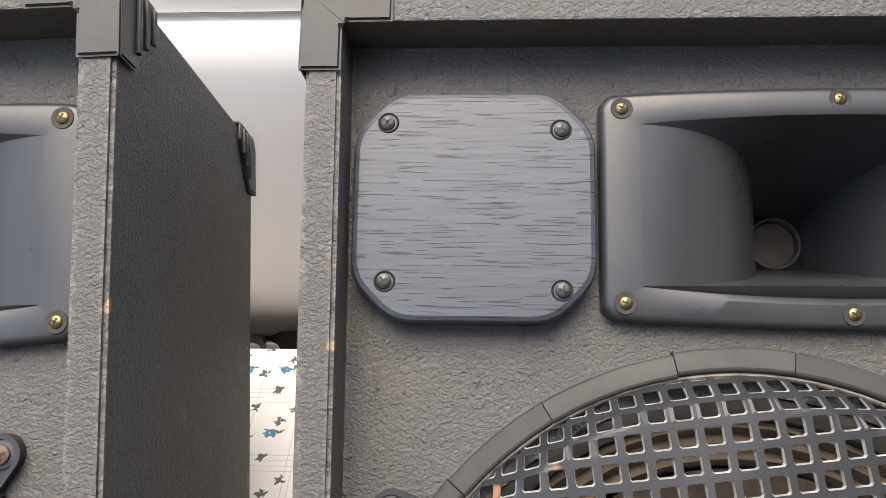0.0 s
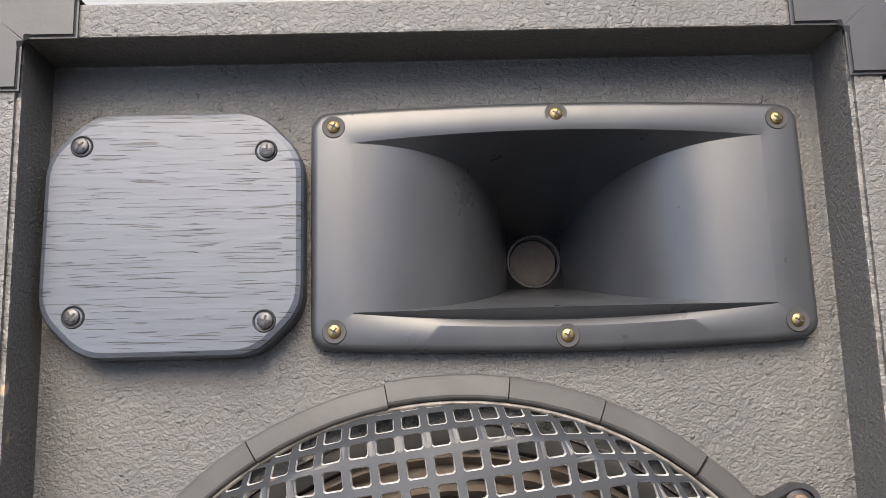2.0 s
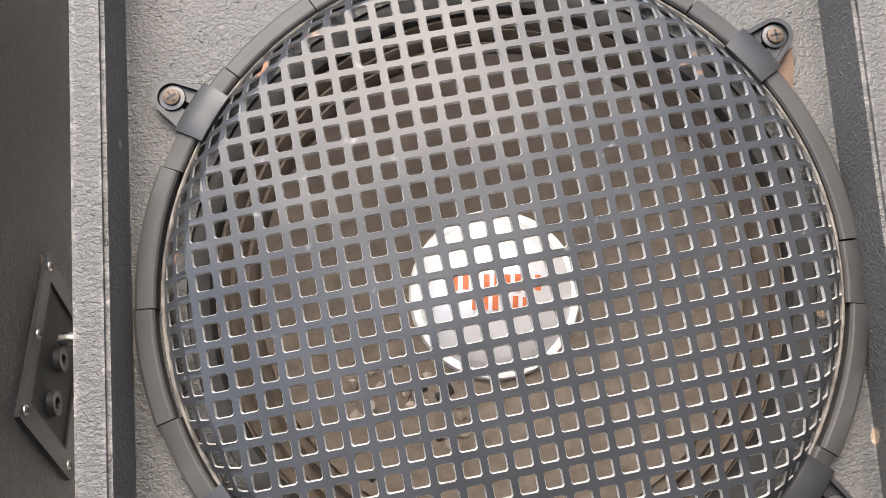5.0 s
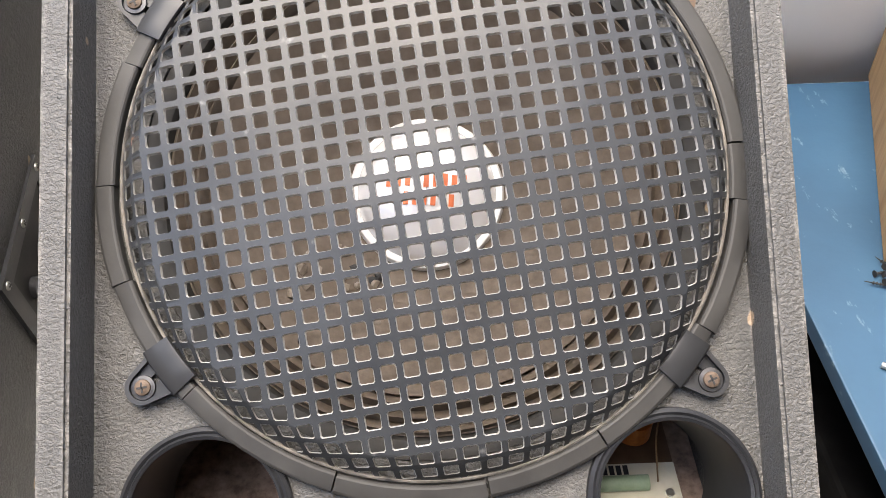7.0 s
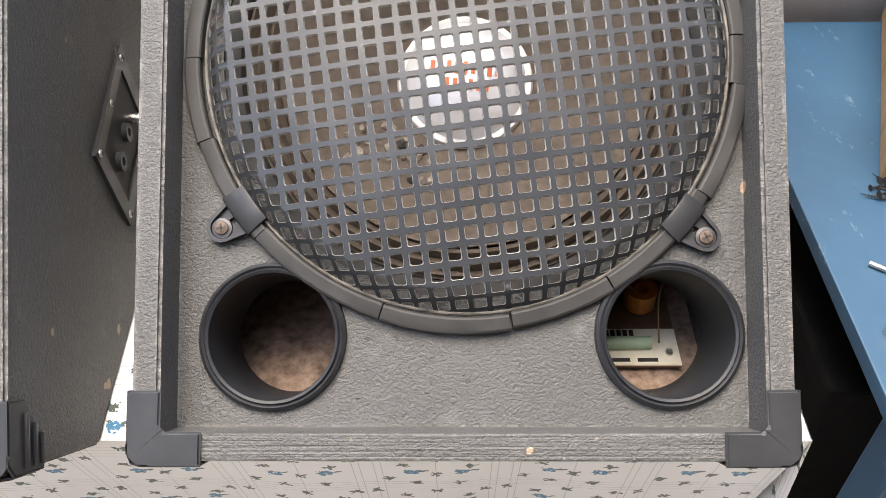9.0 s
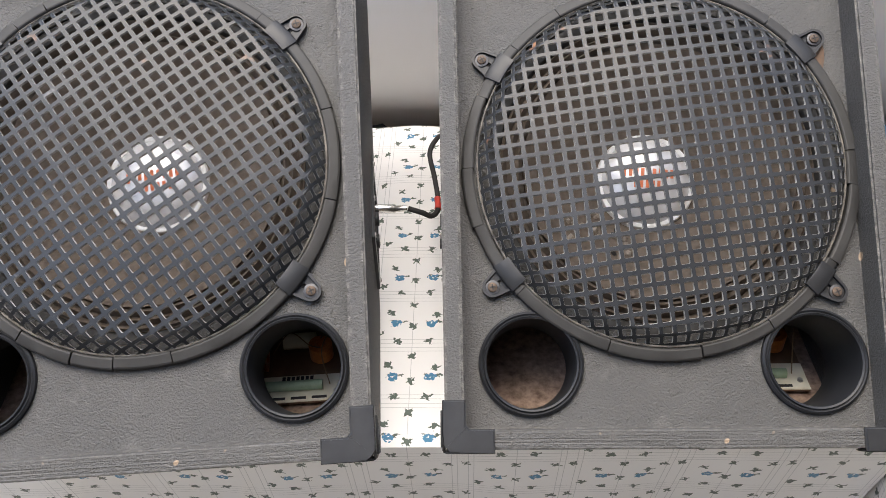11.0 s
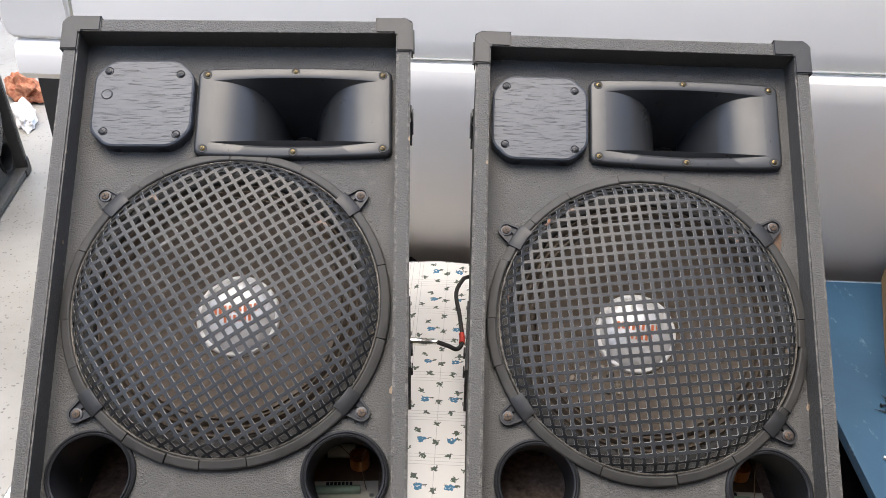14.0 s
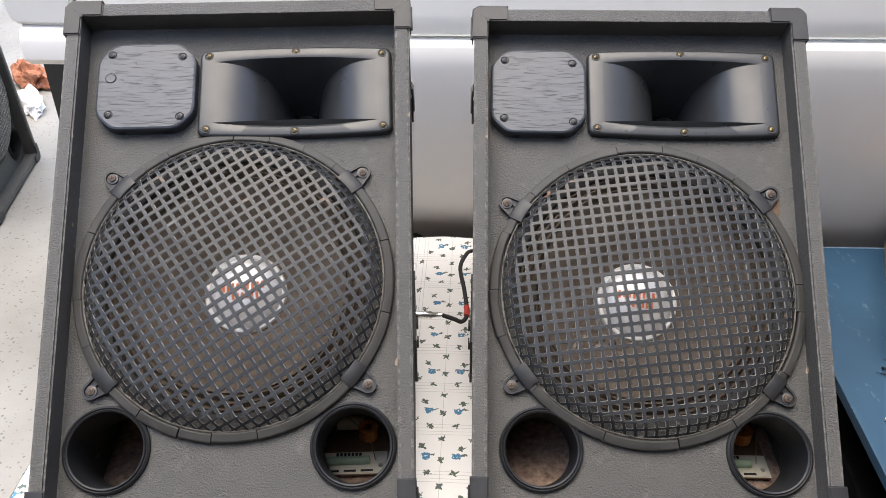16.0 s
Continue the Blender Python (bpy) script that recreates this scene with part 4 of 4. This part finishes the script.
def oilcloth():
    x0, x1, y0, y1 = -0.66, 0.418, -0.004, 0.645
    ob = thing("tablecloth", Matrix(), "white oilcloth printed with small blue flowers, draped over the table", "tablecloth")
    bm = bmesh.new()
    uvl = bm.loops.layers.uv.new("cloth")
    drop = 0.385
    nx, ny, nd = 110, 44, 16

    def ripple(x):
        return 0.007 * math.sin(x * 21 + 0.6) + 0.004 * math.sin(x * 47 + 1.3)

    grid = []
    for j in range(ny + nd + 1):
        row = []
        for i in range(nx + 1):
            u = i / nx
            x = x0 + (x1 - x0) * u
            if j >= nd:
                y = y0 + (y1 - y0) * (j - nd) / ny
                mid = math.exp(-((x + 0.118) / 0.035) ** 2)
                z = TOP - 0.0012 + 0.0035 * mid * max(0.0, math.sin(y * 42)) * (0.4 + y)
                v = y - y0
            else:
                d = drop * (nd - j) / nd
                y = y0 - 0.002 - 0.6 * ripple(x) * min(1, d * 5) + 0.25 * d
                z = TOP - 0.0012 - 0.968 * d
                v = -d
            row.append((bm.verts.new((x, y, z)), x, v))
        grid.append(row)
    for j in range(ny + nd):
        for i in range(nx):
            quad = (grid[j][i], grid[j][i + 1], grid[j + 1][i + 1], grid[j + 1][i])
            f = bm.faces.new([q[0] for q in quad])
            for loop, q in zip(f.loops, quad):
                loop[uvl].uv = (q[1] + 0.1605, q[2] - 0.023)
    part("cloth_top_and_front", bm, CLOTH, ob, smooth=True)
    for s, x in ((-1, x0), (1, x1)):
        bm = bmesh.new()
        uvl = bm.loops.layers.uv.new("cloth")
        cols = []
        for i in range(33):
            y = y0 + (y1 - y0) * i / 32
            col = []
            for j in range(9):
                d = drop * j / 8
                col.append((bm.verts.new((x + s * (0.001 + min(1, d * 6) * (0.006 + 0.006 * math.sin(y * 26))), y, TOP - 0.0012 - d)), y, d))
            cols.append(col)
        for a, b in zip(cols, cols[1:]):
            for j in range(8):
                quad = (a[j], b[j], b[j + 1], a[j + 1])
                f = bm.faces.new([q[0] for q in quad])
                for loop, q in zip(f.loops, quad):
                    loop[uvl].uv = (q[2] + 0.31, q[1] + 0.2)
        part("cloth_side", bm, CLOTH, ob, smooth=True)


def table(name, x0, x1, y0, y1, top, thick, material, label, leg=0.045, inset=0.045):
    ob = thing(name, pose((x0 + x1) / 2, (y0 + y1) / 2, 0), label, "table")
    dx, dy = (x1 - x0) / 2, (y1 - y0) / 2
    bm = bmesh.new()
    box(bm, (-dx, -dy, top - thick), (dx, dy, top), 0.002)
    part("tabletop", bm, material, ob)
    for sx in (-1, 1):
        for sy in (-1, 1):
            cx, cy = sx * (dx - leg), sy * (dy - inset)
            bm = bmesh.new()
            box(bm, (cx - leg / 2, cy - leg / 2, 0), (cx + leg / 2, cy + leg / 2, top - thick), 0.003)
            part("leg", bm, material, ob)
    for sy in (-1, 1):
        bm = bmesh.new()
        box(bm, (-dx + 1.5 * leg, sy * (dy - inset) - 0.01, top - thick - 0.05), (dx - 1.5 * leg, sy * (dy - inset) + 0.01, top - thick))
        part("apron", bm, material, ob)
    return ob


oilcloth()
table("low_table", -0.652, 0.412, 0.004, 0.636, TOP - 0.003, 0.02, PLYWOOD, "low wooden table under a flowered oilcloth", inset=0.16)
table("blue_workbench", 0.495, 1.7, -0.005, 0.648, TOP - 0.01, 0.018, BLUE, "blue painted wooden bench, scuffed, beside the table")

# ---- on and under the blue bench ----
BT = TOP - 0.01


def wood_block():
    ob = thing("plywood_offcut", pose(0.589, 0.322, BT, 0, 0, -19.9), "brown plywood offcut standing on the blue bench", "board")
    bm = bmesh.new()
    box(bm, (0, 0, 0), (0.10, 0.36, 0.14), 0.0015)
    part("board", bm, PLYWOOD, ob)


def bench_screw(x, y, turn, tip):
    ob = thing("black_screw", pose(x, y, BT + 0.0035 + tip * 0.004, 90 + 6 * tip, 0, turn), "small black wood screw lying in a heap on the blue bench", "screw", "screws on the bench")
    bm = bmesh.new()
    cyl(bm, 0.0035, 0.0014, 0.003, pose(0, 0, 0), 12)
    part("head", bm, DARK, ob)
    bm = bmesh.new()
    cyl(bm, 0.0014, 0.0004, 0.030, pose(0, 0, 0.0165), 8)
    for k in range(7):
        cyl(bm, 0.0019, 0.0012, 0.0012, pose(0, 0, 0.006 + 0.003 * k), 8)
    part("shank", bm, DARK, ob)


def hex_key():
    ob = thing("hex_key", pose(0.533, 0.194, BT + 0.003, 0, 0, -36), "bent steel hex key on the blue bench", "tool")
    tube("rod", [(0, 0, 0), (0.012, 0, 0), (0.02, 0.0, 0), (0.05, 0.0, 0), (0.09, 0, 0), (0.096, 0.003, 0), (0.097, 0.012, 0), (0.097, 0.03, 0)], 0.0028, STEEL, ob)


def metal_slug():
    ob = thing("metal_ferrule", pose(0.522, 0.110, BT + 0.006, 0, 0, 65), "short shiny metal ferrule on the blue bench", "fitting")
    bm = bmesh.new()
    lathe(bm, [(0.0045, -0.010), (0.006, -0.009), (0.006, 0.006), (0.0045, 0.010)], pose(0, 0, 0, 90), 16, True)
    part("sleeve", bm, CHROME, ob, smooth=True)


def amplifier_case():
    ob = thing("equipment_case", pose(0.62, 0.33, 0), "black equipment case with a pale marking strip under the bench", "case")
    bm = bmesh.new()
    box(bm, (-0.11, -0.20, 0), (0.42, 0.26, 0.26), 0.006)
    part("body", bm, BLACK_VINYL, ob)
    for k in range(5):
        bm = bmesh.new()
        box(bm, (-0.1115, -0.17 + 0.03 * k, 0.17), (-0.1098, -0.15 + 0.03 * k, 0.188))
        part("print_bar", bm, WHITE_METAL, ob)


wood_block()
for x, y, a, tip in ((0.573, 0.303, 100, 0), (0.578, 0.297, 75, 1), (0.584, 0.290, 60, 0), (0.580, 0.304, 130, 2), (0.592, 0.296, 200, 1), (0.588, 0.283, 250, 0), (0.575, 0.288, 110, 1)):
    bench_screw(x, y, a, tip)
hex_key()
metal_slug()
amplifier_case()

# ---- the lead between the loudspeakers ----


def lead():
    ob = thing("speaker_lead", LEAN_BACK.copy(), "black lead with a plated jack plug in the side socket", "cable")
    bm = bmesh.new()
    lathe(bm, [(0.0002, -0.030), (0.0035, -0.029), (0.0040, -0.010), (0.0055, -0.009), (0.0055, 0.016), (0.0040, 0.018), (0.0035, 0.030), (0.0002, 0.031)], pose(-0.138, 0.598, 1.026, 0, 0, -90), 20)
    part("jack_plug", bm, CHROME, ob, "plated plug body", smooth=True)
    tube("cable", [(-0.106, 0.598, 1.026), (-0.09, 0.603, 1.022), (-0.078, 0.612, 1.020), (-0.071, 0.622, 1.034), (-0.076, 0.645, 1.075), (-0.083, 0.667, 1.115), (-0.075, 0.70, 1.145), (-0.066, 0.73, 1.16), (-0.03, 0.74, 1.17)], 0.0032, BLACK_RUBBER, ob)
    tube("red_sleeve", [(-0.0715, 0.619, 1.030), (-0.0712, 0.624, 1.038), (-0.0722, 0.629, 1.046)], 0.0042, RED_PLASTIC, ob, "red sleeve")


lead()

# ---- the white car behind the tables ----


def strip(bm, prof, xs):
    """Sweeps a (y, z) profile along x."""
    prev = None
    for x in xs:
        row = [bm.verts.new((x, y, z)) for y, z in prof]
        if prev:
            for i in range(len(prof) - 1):
                bm.faces.new((prev[i], row[i], row[i + 1], prev[i + 1]))
        prev = row


def car():
    ob = thing("white_car", Matrix(), "white car parked close behind the tables", "car")
    xs = [-0.60 + 0.16 * k for k in range(22)]
    upper = [(0.735, 0.955), (0.700, 0.94), (0.690, 0.90), (0.682, 0.85), (0.677, 0.80), (0.675, 0.770), (0.678, 0.7655), (0.695, 0.764)]
    bm = bmesh.new()
    strip(bm, upper, [-0.738] + xs)
    part("door_panel", bm, CAR_PAINT, ob, smooth=True)
    # rear quarter with a rounded lower corner
    bm = bmesh.new()
    outline = [(-0.742, 0.955), (-0.745, 0.776), (-0.82, 0.7765), (-0.850, 0.778), (-0.860, 0.786), (-0.865, 0.805), (-0.866, 0.84), (-0.868, 0.955)]
    sheet(bm, outline, [], 0.676, 0.70)
    bmesh.ops.bevel(bm, geom=[e for e in bm.edges if all(v.co.y < 0.677 for v in e.verts) and len(e.link_faces) == 2 and e.calc_face_angle(0) > 1], offset=0.006, segments=3, affect='EDGES')
    part("quarter_panel", bm, CAR_PAINT, ob)
    lower = [(0.695, 0.7575), (0.672, 0.7565), (0.660, 0.750), (0.655, 0.735), (0.654, 0.715), (0.658, 0.66), (0.664, 0.60), (0.670, 0.54), (0.678, 0.47), (0.690, 0.40), (0.703, 0.35), (0.715, 0.328), (0.735, 0.322)]
    bm = bmesh.new()
    strip(bm, lower, [-0.52, -0.50] + xs[1:])
    part("lower_panel", bm, CAR_PAINT, ob, smooth=True)
    bm = bmesh.new()
    strip(bm, [(0.700, 0.7760), (0.684, 0.7752), (0.669, 0.769), (0.661, 0.752), (0.660, 0.722), (0.68, 0.706), (0.72, 0.702)], [-0.845, -0.84, -0.80, -0.70, -0.60, -0.519])
    part("arch_lip", bm, CAR_PAINT, ob, smooth=True)
    bm = bmesh.new()
    box(bm, (-0.50, 0.712, 0.300), (2.8, 0.78, 0.316), 0.003)
    part("sill", bm, CAR_PAINT, ob)
    bm = bmesh.new()
    box(bm, (-0.52, 0.73, 0.16), (2.8, 1.9, 0.30))
    # Black block added below the tail to give the shade under the car.
    box(bm, (-0.945, 0.90, 0.12), (-0.52, 1.9, 0.70))
    part("underbody", bm, BLACK_RUBBER, ob)
    bm = bmesh.new()
    box(bm, (0.30, 0.705, 0.957), (2.8, 0.712, 1.35), m=None)
    part("side_window", bm, GLASS_DARK, ob)
    bm = bmesh.new()
    box(bm, (-0.80, 0.745, 0.945), (0.30, 1.9, 1.40), 0.03)
    box(bm, (0.30, 0.74, 1.34), (2.8, 1.9, 1.42), 0.03)
    part("roof_and_pillar", bm, CAR_PAINT, ob)
    wheel = part("wheel", lathe_wheel(), BLACK_RUBBER, ob, "black tyre", smooth=True)
    wheel.matrix_basis = pose(-0.44, 0.79, 0.30)
    bm = bmesh.new()
    lathe(bm, [(0.001, -0.05), (0.12, -0.055), (0.17, -0.075), (0.19, -0.08), (0.195, -0.04)], None, 40)
    part("rim", bm, STEEL, wheel, smooth=True)
    bm = bmesh.new()
    prof = [(-0.83, 0.72), (-0.865, 0.80), (-0.88, 0.95), (-0.88, 1.3)]
    rows = []
    for z, off in ((0.955, 0.0), (0.80, -0.004), (0.72, 0.012), (0.68, 0.04), (0.60, 0.06)):
        rows.append([bm.verts.new((x + off, y, z)) for x, y in prof])
    for a, b in zip(rows, rows[1:]):
        for i in range(3):
            bm.faces.new((a[i], a[i + 1], b[i + 1], b[i]))
    bmesh.ops.solidify(bm, geom=bm.faces[:], thickness=0.004)
    part("bumper_end", bm, CAR_PAINT, ob, smooth=True)


def lathe_wheel():
    bm = bmesh.new()
    lathe(bm, [(0.19, -0.07), (0.22, -0.085), (0.27, -0.088), (0.295, -0.07), (0.30, -0.03), (0.30, 0.05), (0.28, 0.08), (0.19, 0.08)], None, 56, True)
    return bm


car()

# ---- on the floor beyond the tables ----
floor_spk = copy_thing(right_spk, pose(-1.43, 1.50, 0.0))
turned = pose(0, 0, 0, 0, 0, 99.3) @ pose(0, 0, 0, -3)
floor_spk.matrix_world = Matrix.Translation(Vector((-1.461, 1.674, 0.006)) - turned @ Vector((HALF, 0, 0))) @ turned
tagged(floor_spk, "dusty black loudspeaker standing on the terrazzo floor", "loudspeaker", "loudspeaker on the floor")


def leaning_bar():
    ob = thing("metal_angle_bar", look((-1.64, 2.15, 0.022), (-1.83, 2.50, 0.022)), "white painted metal angle bar lying on the terrazzo floor", "bar")
    bm = bmesh.new()
    box(bm, (-0.02, -0.002, -0.5), (0.02, 0.002, 0.42), 0.0008)
    box(bm, (-0.02, -0.03, -0.5), (-0.016, -0.002, 0.42), 0.0008)
    part("bar", bm, WHITE_METAL, ob)


def crumpled(name, m, size, material, label, category, seed):
    ob = thing(name, m, label, category)
    bm = bmesh.new()
    bmesh.ops.create_icosphere(bm, subdivisions=4, radius=1.0)
    for v in bm.verts:
        p = v.co.copy()
        k = 1 + 0.5 * noise.noise(p * 1.7 + Vector((seed, 0, 0))) + 0.28 * abs(noise.noise(p * 4.5 + Vector((0, seed, 0))))
        v.co = Vector((p.x * size[0] * k, p.y * size[1] * k, max(p.z, -0.4) * size[2] * k + 0.4 * size[2]))
    low = min(v.co.z for v in bm.verts)
    for v in bm.verts:
        v.co.z -= low
    part("folds", bm, material, ob)


crumpled("plastic_bag", pose(-1.655, 2.05, 0, 0, 0, 30), (0.035, 0.10, 0.035), PLASTIC_BAG, "crumpled white plastic bag on the terrazzo floor", "bag", 3.1)
crumpled("orange_rag", pose(-1.745, 2.25, 0, 0, 0, 60), (0.040, 0.09, 0.055), ORANGE_CLOTH, "crumpled orange rag on the terrazzo floor", "rag", 7.7)
